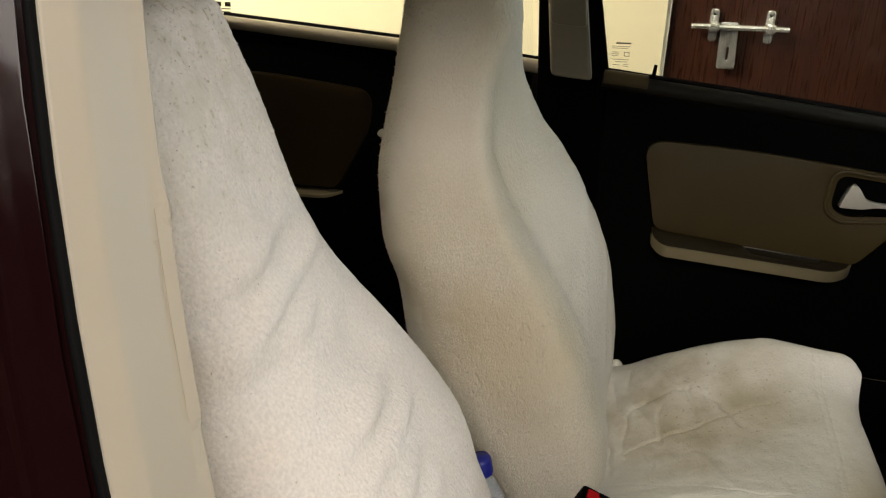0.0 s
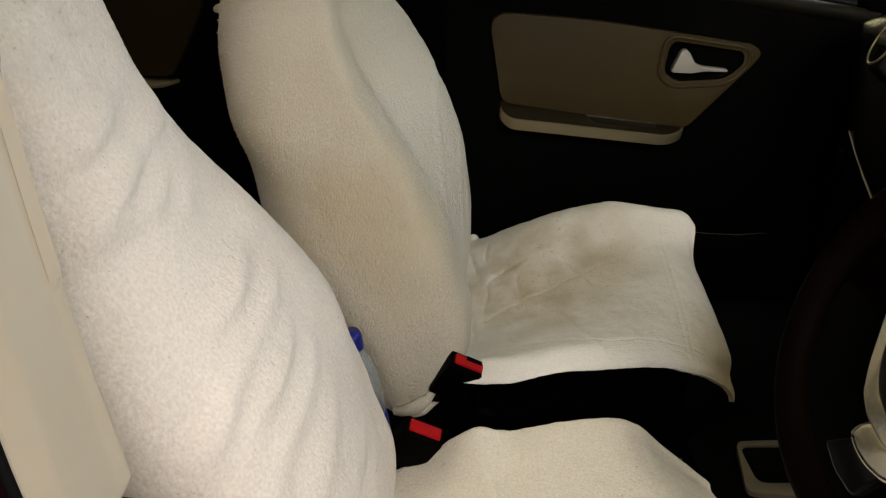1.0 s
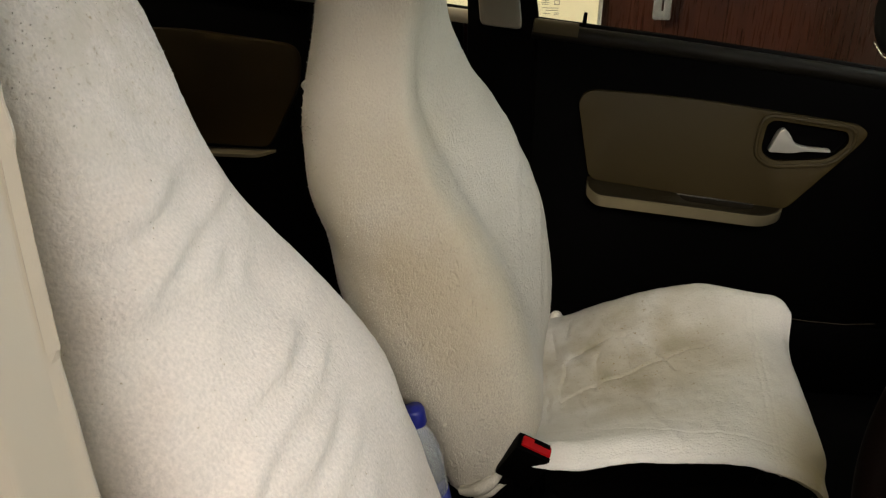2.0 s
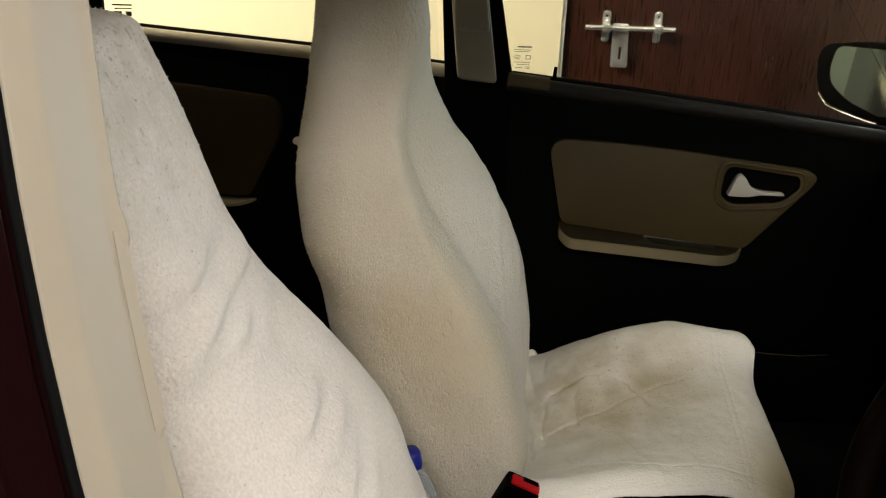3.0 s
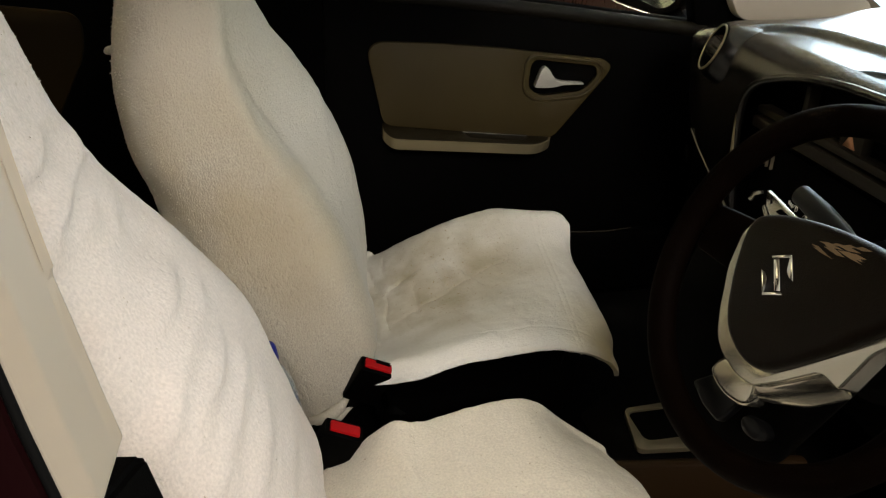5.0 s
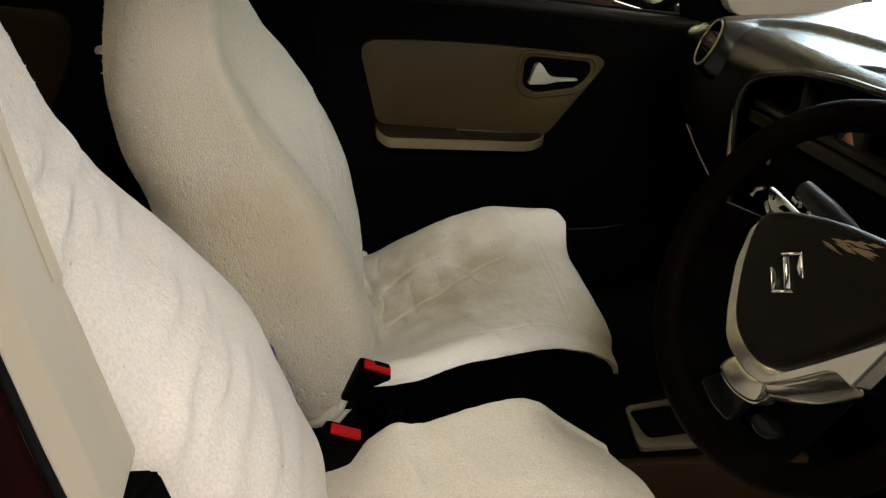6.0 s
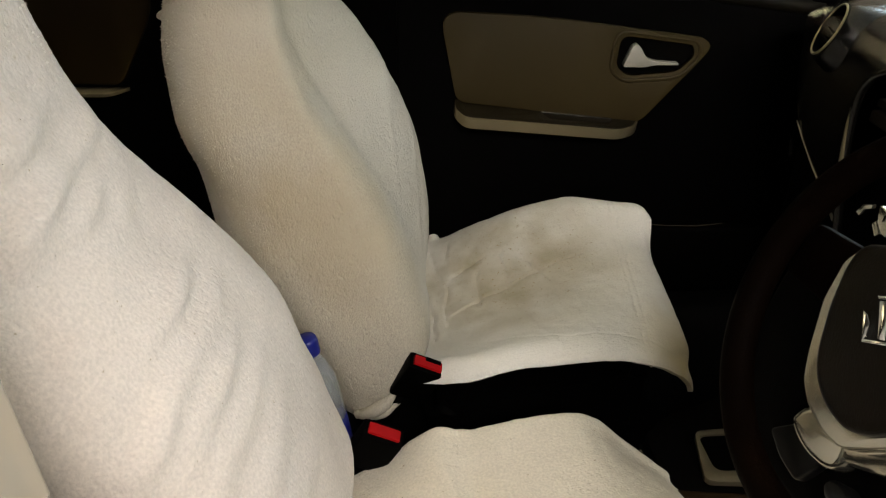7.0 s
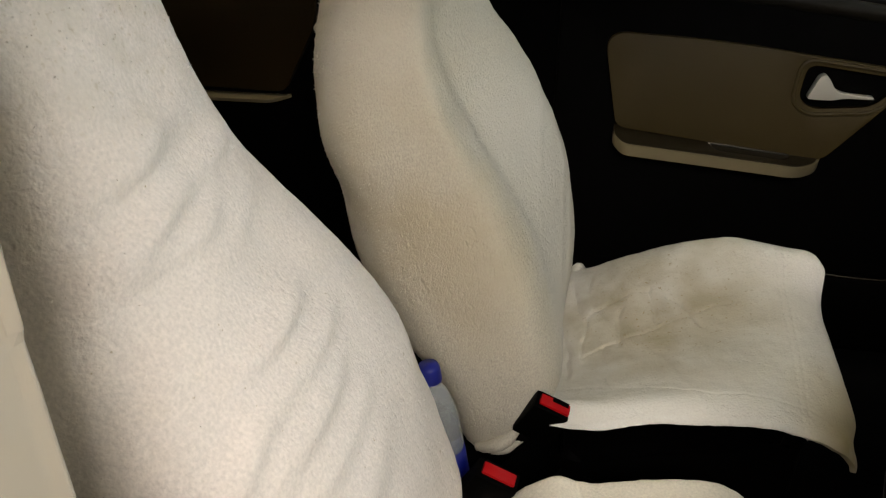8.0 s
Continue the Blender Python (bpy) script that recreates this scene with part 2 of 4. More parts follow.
# ---------- mesh helpers ----------
def mesh_of(bm, name):
    bmesh.ops.recalc_face_normals(bm, faces=bm.faces)
    me = bpy.data.meshes.new(name)
    bm.to_mesh(me)
    bm.free()
    return me


def smooth(me, on=True):
    for p in me.polygons:
        p.use_smooth = on


def part(name, bm, material, parent=None, label="", flat=False):
    for e in bm.edges:
        e.smooth = len(e.link_faces) == 2 and e.calc_face_angle(0) < radians(38)
    me = mesh_of(bm, name)
    me.materials.append(material)
    smooth(me, not flat)
    ob = new(name, me)
    if parent:
        ob.parent = parent
    if label:
        tagged(ob, label)
    return ob


def thing(name, place, label, category, group="", kind=""):
    ob = new(name)
    ob.location = place
    ob.empty_display_size = 0.05
    return tagged(ob, label, category, group, kind)


def moved(bm, m):
    bmesh.ops.transform(bm, matrix=m, verts=bm.verts)
    return bm


def joined(*bms):
    out = bmesh.new()
    for b in bms:
        me = bpy.data.meshes.new("tmp")
        b.to_mesh(me)
        b.free()
        out.from_mesh(me)
        bpy.data.meshes.remove(me)
    return out


def box(lo, hi, bevel=0.003, seg=2):
    bm = bmesh.new()
    bmesh.ops.create_cube(bm, size=1)
    moved(bm, Matrix.Translation((Vector(lo) + Vector(hi)) / 2) @ Matrix.Diagonal((*(Vector(hi) - Vector(lo)), 1)))
    if bevel:
        bmesh.ops.bevel(bm, geom=bm.edges[:], offset=bevel, segments=seg, profile=0.6, affect="EDGES")
    return bm


def rounded(points, r, seg=5):
    """A polygon with rounded corners; r is a number or one for each corner."""
    out, k = [], len(points)
    for i, p in enumerate(points):
        p = Vector(p)
        a, b = Vector(points[i - 1]) - p, Vector(points[(i + 1) % k]) - p
        ri = r[i] if isinstance(r, (list, tuple)) else r
        d = min(ri, a.length * 0.48, b.length * 0.48)
        s, e = p + a.normalized() * d, p + b.normalized() * d
        for j in range(seg + 1):
            u = j / seg
            out.append(tuple((1 - u) ** 2 * s + 2 * u * (1 - u) * p + u * u * e))
    return out


def prism(outer, depth, holes=(), bevel=0.0, seg=2):
    """A polygon in x, y with holes, from z = 0 to depth."""
    bm = bmesh.new()
    edges = []
    for loop in (outer, *holes):
        vs = [bm.verts.new((x, y, 0)) for x, y in loop]
        edges += [bm.edges.new((vs[i - 1], vs[i])) for i in range(len(vs))]
    if holes:
        bmesh.ops.triangle_fill(bm, use_beauty=True, use_dissolve=False, edges=edges)
    else:
        bm.faces.new(vs)
    bmesh.ops.recalc_face_normals(bm, faces=bm.faces)
    got = bmesh.ops.extrude_face_region(bm, geom=bm.faces[:])
    bmesh.ops.translate(bm, vec=(0, 0, depth), verts=[v for v in got["geom"] if isinstance(v, bmesh.types.BMVert)])
    bmesh.ops.recalc_face_normals(bm, faces=bm.faces)
    if bevel:
        rim = [e for e in bm.edges if len(e.link_faces) == 2 and e.calc_face_angle(0) > radians(60) and abs(e.verts[0].co.z - e.verts[1].co.z) < 1e-6]
        bmesh.ops.bevel(bm, geom=rim, offset=bevel, segments=seg, profile=0.5, affect="EDGES", clamp_overlap=True)
    return bm


XZ = Matrix(((1, 0, 0, 0), (0, 0, 1, 0), (0, 1, 0, 0), (0, 0, 0, 1)))  # x, y, depth -> x, z, depth along +y
YZ = Matrix(((0, 0, 1, 0), (1, 0, 0, 0), (0, 1, 0, 0), (0, 0, 0, 1)))  # x, y, depth -> y, z, depth along +x


def wall_xz(outer, y0, y1, holes=(), bevel=0.0):
    return moved(prism(outer, y1 - y0, holes, bevel), Matrix.Translation((0, y0, 0)) @ XZ)


def wall_yz(outer, x0, x1, holes=(), bevel=0.0):
    return moved(prism(outer, x1 - x0, holes, bevel), Matrix.Translation((x0, 0, 0)) @ YZ)


def rect(x0, y0, x1, y1):
    return [(x0, y0), (x1, y0), (x1, y1), (x0, y1)]


def curve_at(table, s):
    """Smooth value of a table of (s, value) rows at s."""
    k = len(table)
    if s <= table[0][0]:
        return table[0][1]
    if s >= table[-1][0]:
        return table[-1][1]
    i = max(j for j in range(k - 1) if table[j][0] <= s)
    s0, v0 = table[i]
    s1, v1 = table[i + 1]
    m0 = (v1 - table[i - 1][1]) / (s1 - table[i - 1][0]) if i else (v1 - v0) / (s1 - s0)
    m1 = (table[i + 2][1] - v0) / (table[i + 2][0] - s0) if i + 2 < k else (v1 - v0) / (s1 - s0)
    h = s1 - s0
    u = (s - s0) / h
    return (2 * u**3 - 3 * u * u + 1) * v0 + (u**3 - 2 * u * u + u) * h * m0 + (3 * u * u - 2 * u**3) * v1 + (u**3 - u * u) * h * m1


def tube(points, r, sides=10, closed=False, flat=1.0):
    """A tube along points; r is a number or a function of 0..1."""
    bm = bmesh.new()
    k = len(points)
    pts = [Vector(p) for p in points]
    rings, last = [], None
    for i, p in enumerate(pts):
        a = pts[i - 1] if (i or closed) else p
        b = pts[(i + 1) % k] if (i < k - 1 or closed) else p
        d = (b - a).normalized()
        if last is None:
            last = d.orthogonal().normalized()
        u = (last - d * last.dot(d)).normalized()
        last = u
        w = d.cross(u)
        ri = r(i / max(1, k - 1)) if callable(r) else r
        rings.append([bm.verts.new(p + ri * (u * math.cos(2 * math.pi * j / sides) + w * flat * math.sin(2 * math.pi * j / sides))) for j in range(sides)])
    for i in range(k if closed else k - 1):
        p, q = rings[i], rings[(i + 1) % k]
        for j in range(sides):
            bm.faces.new((p[j], p[(j + 1) % sides], q[(j + 1) % sides], q[j]))
    if not closed:
        bm.faces.new(rings[0][::-1])
        bm.faces.new(rings[-1])
    return bm


def lathe(profile, sides=24):
    """Rows of (radius, height) turned round z."""
    bm = bmesh.new()
    rings = [[bm.verts.new((max(r, 1e-5) * math.cos(2 * math.pi * j / sides), max(r, 1e-5) * math.sin(2 * math.pi * j / sides), z)) for j in range(sides)] for r, z in profile]
    for p, q in zip(rings, rings[1:]):
        for j in range(sides):
            bm.faces.new((p[j], p[(j + 1) % sides], q[(j + 1) % sides], q[j]))
    bm.faces.new(rings[0][::-1])
    bm.faces.new(rings[-1])
    return bm


def sheet(fn, nu, nv, closed_v=False):
    """A grid of fn(u, v), u and v from 0 to 1."""
    bm = bmesh.new()
    rows = [[bm.verts.new(fn(i / nu, j / nv)) for j in range(nv if closed_v else nv + 1)] for i in range(nu + 1)]
    k = len(rows[0])
    for i in range(nu):
        for j in range(k if closed_v else k - 1):
            bm.faces.new((rows[i][j], rows[i + 1][j], rows[i + 1][(j + 1) % k], rows[i][(j + 1) % k]))
    return bm


def thick(bm, t):
    """Gives a sheet a thickness towards its underside."""
    bm.normal_update()
    if sum(f.normal.z for f in bm.faces) < 0:
        bmesh.ops.reverse_faces(bm, faces=bm.faces[:])
        bm.normal_update()
    faces, rim = bm.faces[:], [e for e in bm.edges if e.is_boundary]
    below = {v: bm.verts.new(v.co - v.normal * t) for v in bm.verts[:]}
    for f in faces:
        bm.faces.new([below[v] for v in reversed(f.verts[:])])
    for e in rim:
        a, b = e.verts
        bm.faces.new((a, b, below[b], below[a]))
    return bm


# ---------- the garage round the car ----------
structure = lambda ob, label, cat: tagged(ob, label, cat, kind="structure")
structure(part("ground", box((-3.5, -3, -0.1), (9, 2.1, 0), 0), CONCRETE), "grey concrete garage floor under the car", "floor")
DOOR_X = 0.452
side = wall_xz([(-3.5, 0), (DOOR_X - 0.012, 0), (DOOR_X - 0.012, 2.12), (1.46, 2.12), (1.46, 0), (1.91, 0), (1.91, 2.25), (3.46, 2.25), (3.46, 0), (3.6, 0), (3.6, 2.7), (-3.5, 2.7)], 1.9, 2.05)
structure(part("wall_north", side, WALL, flat=True), "plain cream painted garage wall beside the car", "wall")
# Unseen south side, kept dark so little light bounces into the car.
structure(part("wall_south", box((-3.5, -3.1, 0), (3.6, -3, 2.7), 0), DARK_UNSEEN, flat=True), "unseen wall opposite the car, kept dark to cut reflections", "wall")
# Added strip, out of direct view, to give the wing mirror a dark band.
structure(part("mirror_dark_strip", box((-3.5, 1.87, 0), (DOOR_X - 0.05, 1.9, 0.80), 0.004), DARK_UNSEEN), "unseen dark strip along the cream wall, added for the mirror's reflection", "plinth")
structure(part("wall_west", box((-3.6, -3, 0), (-3.5, 2.05, 2.7), 0), GREY_GREEN, flat=True), "pale grey-green painted wall behind the car", "wall")
structure(part("ceiling", box((-3.6, -3.1, 2.7), (3.6, 2.05, 2.8), 0), WHITE, flat=True), "plain white garage ceiling", "ceiling")
structure(part("wall_east", box((3.6, -3, 0), (3.7, 2.05, 2.7), 0), WALL, flat=True), "plain cream garage wall before the car", "wall")
# Unseen fixture, added to go with the wall's fill light.
lamp = thing("unseen_ceiling_lamp", (-1.9, 0.9, 2.7), "unseen white ceiling tube lamp fixture, added with the wall light", "lamp")
part("lamp_housing", box((-0.6, -0.05, -0.12), (0.6, 0.05, 0), 0.01), WHITE, lamp)
# Unseen fixture, added to go with the driver-side light.
lamp = thing("unseen_lamp", (0.53, -1.78, 2.7), "unseen white tube lamp fixture added beside the car", "lamp")
part("lamp_housing", box((-0.64, -0.14, -0.86), (0.64, -0.04, -0.12), 0.02), WHITE, lamp)
for x in (-0.5, 0.5):
    part("lamp_rod", tube([(x, -0.09, -0.13), (x, -0.09, 0.0)], 0.008, 10), WHITE, lamp)

# brown door in the side wall, with its sliding bolt
gdoor = thing("house_door", (0.95, 1.9, 0), "closed dark brown wood-laminate door in the cream wall", "door")
G = Matrix.Translation((-0.95, -1.9, 0))
part("door_leaf", moved(box((DOOR_X, 1.915, 0), (1.448, 1.955, 2.11), 0.002), G), WOOD, gdoor)
part("door_edge_strip", moved(box((DOOR_X - 0.011, 1.905, 0), (DOOR_X - 0.001, 1.95, 2.11), 0.002), G), WHITE, gdoor, "white edge strip")
bolt = thing("door_bolt", (0.6, 1.915, 1.0), "polished steel sliding bolt on the brown door", "door bolt")
B = Matrix.Translation((-0.6, -1.915, -1.0))
part("rod", moved(tube([(0.505, 1.895, 1.001), (0.749, 1.895, 1.0)], 0.0075, 12), B), STEEL, bolt)
part("hasp", moved(wall_xz(rounded([(0.583, 0.894), (0.630, 0.894), (0.623, 1.013), (0.580, 1.013)], 0.006), 1.898, 1.904, [rounded(rect(0.603, 0.917, 0.609, 0.950), 0.002)], 0.001), B), STEEL, bolt)
for cx in (0.563, 0.703):
    part("clamp", moved(joined(wall_xz(rounded(rect(cx - 0.011, 0.962, cx + 0.011, 1.045), 0.01), 1.908, 1.914, [rounded(rect(cx - 0.003, 1.028, cx + 0.003, 1.034), 0.002)], 0.001),
                               box((cx - 0.012, 1.884, 0.989), (cx + 0.012, 1.912, 1.012), 0.004)), B), STEEL, bolt)

# ---------- the car's shell ----------
car = lambda ob, label: tagged(ob, label, "car body", kind="structure")
car(part("floor", box((-1.1, -0.02, 0.18), (1.45, 1.30, 0.21), 0.005), CARPET), "black carpeted car floor")
car(part("car_roof", joined(box((-1.15, 0.16, 1.41), (0.72, 1.12, 1.43), 0.005), box((-1.15, 0.14, 1.435), (0.72, 1.15, 1.46), 0.008), box((-1.15, 0.125, 1.385), (0.72, 0.185, 1.445), 0.015), box((-1.15, 1.12, 1.36), (0.72, 1.18, 1.44), 0.015)), CREAM), "cream lined car roof")
car(part("car_tail", box((-1.16, 0.0, 0.2), (-1.1, 1.26, 1.43), 0.01), BLACK), "black lined rear end of the car")
car(part("firewall", box((1.45, 0.0, 0.2), (1.5, 1.26, 0.9), 0.01), BLACK), "black firewall before the footwells")

# passenger-side outer skin, below the windows
skin = [(-1.1, 0.25), (1.3, 0.25), (1.3, 0.86), (0.8, 0.915), (0.26, 0.965), (-0.5, 1.045), (-1.1, 1.07)]
car(part("outer_skin", wall_xz(skin, 1.285, 1.315, bevel=0.005), PAINT), "dark maroon painted outer side of the car")

# passenger B-pillar: cream trim cover over a black post
post = thing("b_pillar", (0.2, 1.2, 0.95), "cream plastic trim on the passenger-side door pillar, darkened for shade", "car pillar")
P = Matrix.Translation((-0.2, -1.2, -0.95))
part("pillar_post", moved(wall_xz([(0.14, 0.3), (0.275, 0.3), (0.275, 0.99), (0.235, 1.2), (0.19, 1.43), (0.10, 1.43), (0.13, 1.2), (0.14, 1.0)], 1.215, 1.27, bevel=0.004), P), BLACK, post, "black pillar post")
part("pillar_cover", moved(wall_xz(rounded([(0.166, 0.992), (0.243, 0.985), (0.212, 1.2), (0.175, 1.43), (0.115, 1.43), (0.145, 1.2)], 0.012), 1.172, 1.214, bevel=0.017), P), SHADED_CREAM, post)
part("belt_slot_cover", moved(wall_xz(rounded([(0.158, 1.085), (0.226, 1.08), (0.205, 1.25), (0.150, 1.25)], 0.012), 1.168, 1.180, bevel=0.006), P), SHADED_CREAM, post)

# ---------- passenger front door ----------
door = thing("passenger_door", (0.68, 1.2, 0.3), "black car door with a beige insert panel and champagne armrest", "car door")
D = Matrix.Translation((-0.68, -1.2, -0.3))
card = [(0.27, 0.215), (1.12, 0.215), (1.14, 0.60), (1.12, 0.885), (0.95, 0.905), (0.79, 0.926), (0.52, 0.958), (0.27, 0.982)]
part("door_card", moved(wall_xz(rounded(card, 0.01), 1.206, 1.262, bevel=0.006), D), BLACK, door)
sill = [(0.262, 1.213, 0.981), (0.40, 1.213, 0.966), (0.52, 1.213, 0.954), (0.79, 1.213, 0.922), (0.95, 1.213, 0.901), (1.12, 1.213, 0.880)]
part("sill_roll", moved(tube(sill, 0.016, 12), D), SILL, door, "dark taupe sill roll")
seal = [(x, 1.252, z + 0.012) for x, y, z in sill]
part("window_seal", moved(tube(seal, 0.006, 8), D), RUBBER, door)
insert = [(0.352, 0.876), (0.560, 0.866), (0.882, 0.8255), (0.899, 0.811), (0.888, 0.790), (0.774, 0.650), (0.390, 0.697)]
cup = [(0.712, 0.832), (0.862, 0.813), (0.868, 0.790), (0.838, 0.757), (0.735, 0.749), (0.708, 0.768)]
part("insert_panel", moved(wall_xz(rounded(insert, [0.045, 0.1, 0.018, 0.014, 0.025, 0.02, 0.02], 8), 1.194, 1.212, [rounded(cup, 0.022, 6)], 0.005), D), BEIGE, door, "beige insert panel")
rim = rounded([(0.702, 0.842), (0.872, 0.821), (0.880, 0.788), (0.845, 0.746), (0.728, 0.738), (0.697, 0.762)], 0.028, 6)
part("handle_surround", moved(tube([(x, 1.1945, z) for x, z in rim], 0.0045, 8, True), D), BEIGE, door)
cup_wall = joined(wall_xz(rounded(cup, 0.022, 6), 1.230, 1.234),
                  wall_xz(rounded([(0.710, 0.8345), (0.864, 0.8155), (0.871, 0.790), (0.840, 0.7545), (0.734, 0.7465), (0.7055, 0.767)], 0.022, 6), 1.196, 1.232, [rounded(cup, 0.022, 6)]))
part("handle_cup", moved(cup_wall, D), BLACK, door)
lever = rounded([(0.721, 0.770), (0.735, 0.811), (0.745, 0.816), (0.753, 0.808), (0.767, 0.787), (0.786, 0.781), (0.834, 0.7775), (0.834, 0.7735), (0.785, 0.774), (0.765, 0.769)], [0.005, 0.006, 0.005, 0.006, 0.012, 0.01, 0.001, 0.001, 0.01, 0.01])
part("release_lever", moved(wall_xz(lever, 1.186, 1.202, bevel=0.004), D), LEVER, door, "bright silver release lever")
part("lock_button", moved(wall_xz(rounded(rect(0.776, 0.797, 0.786, 0.807), 0.002), 1.226, 1.231, bevel=0.001), D), SATIN, door)


def armrest():
    """Shelf under the insert: straight inner edge, rounded front corner, with a pull pocket."""
    out = rounded([(0.386, 1.207), (0.386, 1.178), (0.402, 1.154), (0.722, 1.146), (0.758, 1.176), (0.770, 1.207)], [0.002, 0.01, 0.02, 0.04, 0.04, 0.002], 8)
    hole = rounded([(0.565, 1.190), (0.575, 1.168), (0.700, 1.166), (0.716, 1.188)], [0.008, 0.015, 0.015, 0.008], 5)
    bm = prism(out, 0.022, [hole], 0.004, 3)
    bottom = prism([(x, y + 0.002) for x, y in rounded([(0.40, 1.203), (0.41, 1.176), (0.730, 1.172), (0.755, 1.203)], 0.015)], 0.004)
    bm = joined(bm, moved(bottom, Matrix.Translation((0, 0, 0.002))))
    tilt = Matrix.Translation((0.386, 0, 0.6575)) @ Matrix.Rotation(radians(4.3), 4, "Y") @ Matrix.Translation((-0.386, 0, 0))
    return lifted(moved(bm, tilt))


def lifted(bm):
    """The shelf climbs towards the door card, most at its rear end."""
    for v in bm.verts:
        k = max(0.0, min(1.0, (v.co.x - 0.386) / 0.38))
        v.co.z += (v.co.y - 1.146) / 0.061 * (0.019 * (1 - k) + 0.003 * k)
    return bm


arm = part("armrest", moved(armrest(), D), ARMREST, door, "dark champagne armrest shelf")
lip = Matrix.Translation((0.386, 0, 0.6575)) @ Matrix.Rotation(radians(4.3), 4, "Y") @ Matrix.Translation((-0.386, 0, 0))
edge = rounded([(0.386, 1.203), (0.386, 1.178), (0.402, 1.150), (0.722, 1.142), (0.760, 1.174), (0.774, 1.203)], [0.002, 0.01, 0.02, 0.04, 0.04, 0.002], 8)
inset = rounded([(0.394, 1.2035), (0.394, 1.180), (0.406, 1.157), (0.720, 1.149), (0.753, 1.178), (0.765, 1.2035)], [0.002, 0.01, 0.02, 0.035, 0.035, 0.002], 8)
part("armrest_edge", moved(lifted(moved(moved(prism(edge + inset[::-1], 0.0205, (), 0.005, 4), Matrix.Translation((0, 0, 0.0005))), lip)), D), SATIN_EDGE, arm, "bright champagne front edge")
part("pocket_lip", moved(lifted(moved(box((0.562, 1.188, 0.0215), (0.712, 1.192, 0.0250), 0.0015), lip)), D), SILVER, arm, "silver pocket edge")
part("window_glass", moved(wall_xz([(0.245, 0.96), (1.12, 0.87), (0.72, 1.41), (0.19, 1.41)], 1.268, 1.272), D), GLASS, door, flat=True).visible_shadow = False
part("lock_knob", moved(tube([(0.358, 1.236, 0.955), (0.358, 1.236, 0.985), (0.359, 1.236, 1.000), (0.360, 1.236, 1.010)], lambda s: 0.0048 - 0.0014 * s, 10), D), BLACK, door)
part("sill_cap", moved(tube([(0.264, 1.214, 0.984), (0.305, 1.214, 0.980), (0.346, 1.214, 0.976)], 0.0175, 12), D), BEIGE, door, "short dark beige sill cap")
part("map_pocket", moved(wall_xz(rounded([(0.62, 0.25), (1.08, 0.25), (1.10, 0.41), (0.64, 0.42)], 0.03), 1.165, 1.204, bevel=0.01), D), BLACK, door)
# Faint highlight along the pocket's rim, drawn as a thin lighter edge.
part("pocket_edge", moved(tube([(0.80, 1.168, 0.424), (0.86, 1.166, 0.419), (0.93, 1.165, 0.417), (0.99, 1.168, 0.421)], 0.0012, 6), D), SATIN_DARK, door, "thin edge line of the map pocket, highlight put into colour")
mark = []
for w, h, z, dx in ((0.028, 0.0026, 0.0215, 0.004), (0.034, 0.0009, 0.0155, 0.0), (0.030, 0.0009, 0.0120, -0.002), (0.012, 0.0010, 0.0045, -0.010), (0.015, 0.0010, 0.0010, -0.010), (0.012, 0.0010, -0.0025, -0.010), (0.010, 0.0010, 0.0045, 0.012), (0.0012, 0.007, 0.001, 0.0075), (0.0012, 0.007, 0.001, 0.0165), (0.010, 0.0010, -0.0025, 0.012), (0.032, 0.0009, -0.0090, 0.0), (0.024, 0.0009, -0.0135, 0.003), (0.009, 0.0010, -0.0180, 0.012), (0.009, 0.0010, -0.0215, 0.012), (0.014, 0.0009, -0.0195, -0.006)):
    mark.append(box((0.294 + dx - w / 2, 1.2655, 1.021 + z - h / 2), (0.294 + dx + w / 2, 1.2665, 1.021 + z + h / 2), 0))
part("glass_mark", moved(joined(*mark), D), INK, door, "grey maker's print on the glass")

# outside mirror
om = thing("wing_mirror", (1.02, 1.33, 0.9), "black wing mirror outside the passenger window", "wing mirror")
M = Matrix.Translation((-1.02, -1.33, -0.9))
shell = rounded([(-0.101, 0.051), (-0.114, 0.022), (-0.100, -0.042), (-0.066, -0.077), (0.055, -0.095), (0.101, -0.082), (0.124, -0.051), (0.110, 0.072), (-0.017, 0.069)], [0.02, 0.02, 0.03, 0.02, 0.03, 0.02, 0.03, 0.03, 0.03])
inner = rounded([(-0.074, 0.052), (-0.080, 0.001), (-0.069, -0.032), (-0.017, -0.062), (0.065, -0.081), (0.095, -0.066), (0.112, -0.038), (0.100, 0.062)], [0.02, 0.02, 0.02, 0.02, 0.02, 0.02, 0.02, 0.012])
turn = Matrix.Translation((1.05, 1.42, 0.98)) @ Matrix.Rotation(radians(-56), 4, "Z") @ Matrix.Rotation(radians(-3), 4, "X")
part("mirror_shell", moved(moved(joined(wall_xz(shell, -0.006, 0.0, [inner], 0.002), wall_xz(shell, 0.0001, 0.075, bevel=0.022)), turn), M), BLACK, om)
part("mirror_glass", moved(moved(wall_xz(inner, -0.003, -0.0002), turn), M), MIRROR, om, "mirror glass", True)
part("chrome_line", moved(moved(tube([(x, -0.008, z) for x, z in ((-0.090, -0.056), (-0.064, -0.079), (-0.02, -0.087), (0.03, -0.093), (0.06, -0.095))], 0.0022, 8), turn), M), CHROME, om, "thin chrome line under the mirror")
part("mirror_foot", moved(box((1.10, 1.27, 0.865), (1.17, 1.42, 0.893), 0.012), M), BLACK, om)

# ---------- passenger rear door ----------
rdoor = thing("rear_door", (-0.3, 1.22, 0.3), "black rear car door with a shade-darkened insert and cream sill", "car door")
R = Matrix.Translation((0.3, -1.22, -0.3))
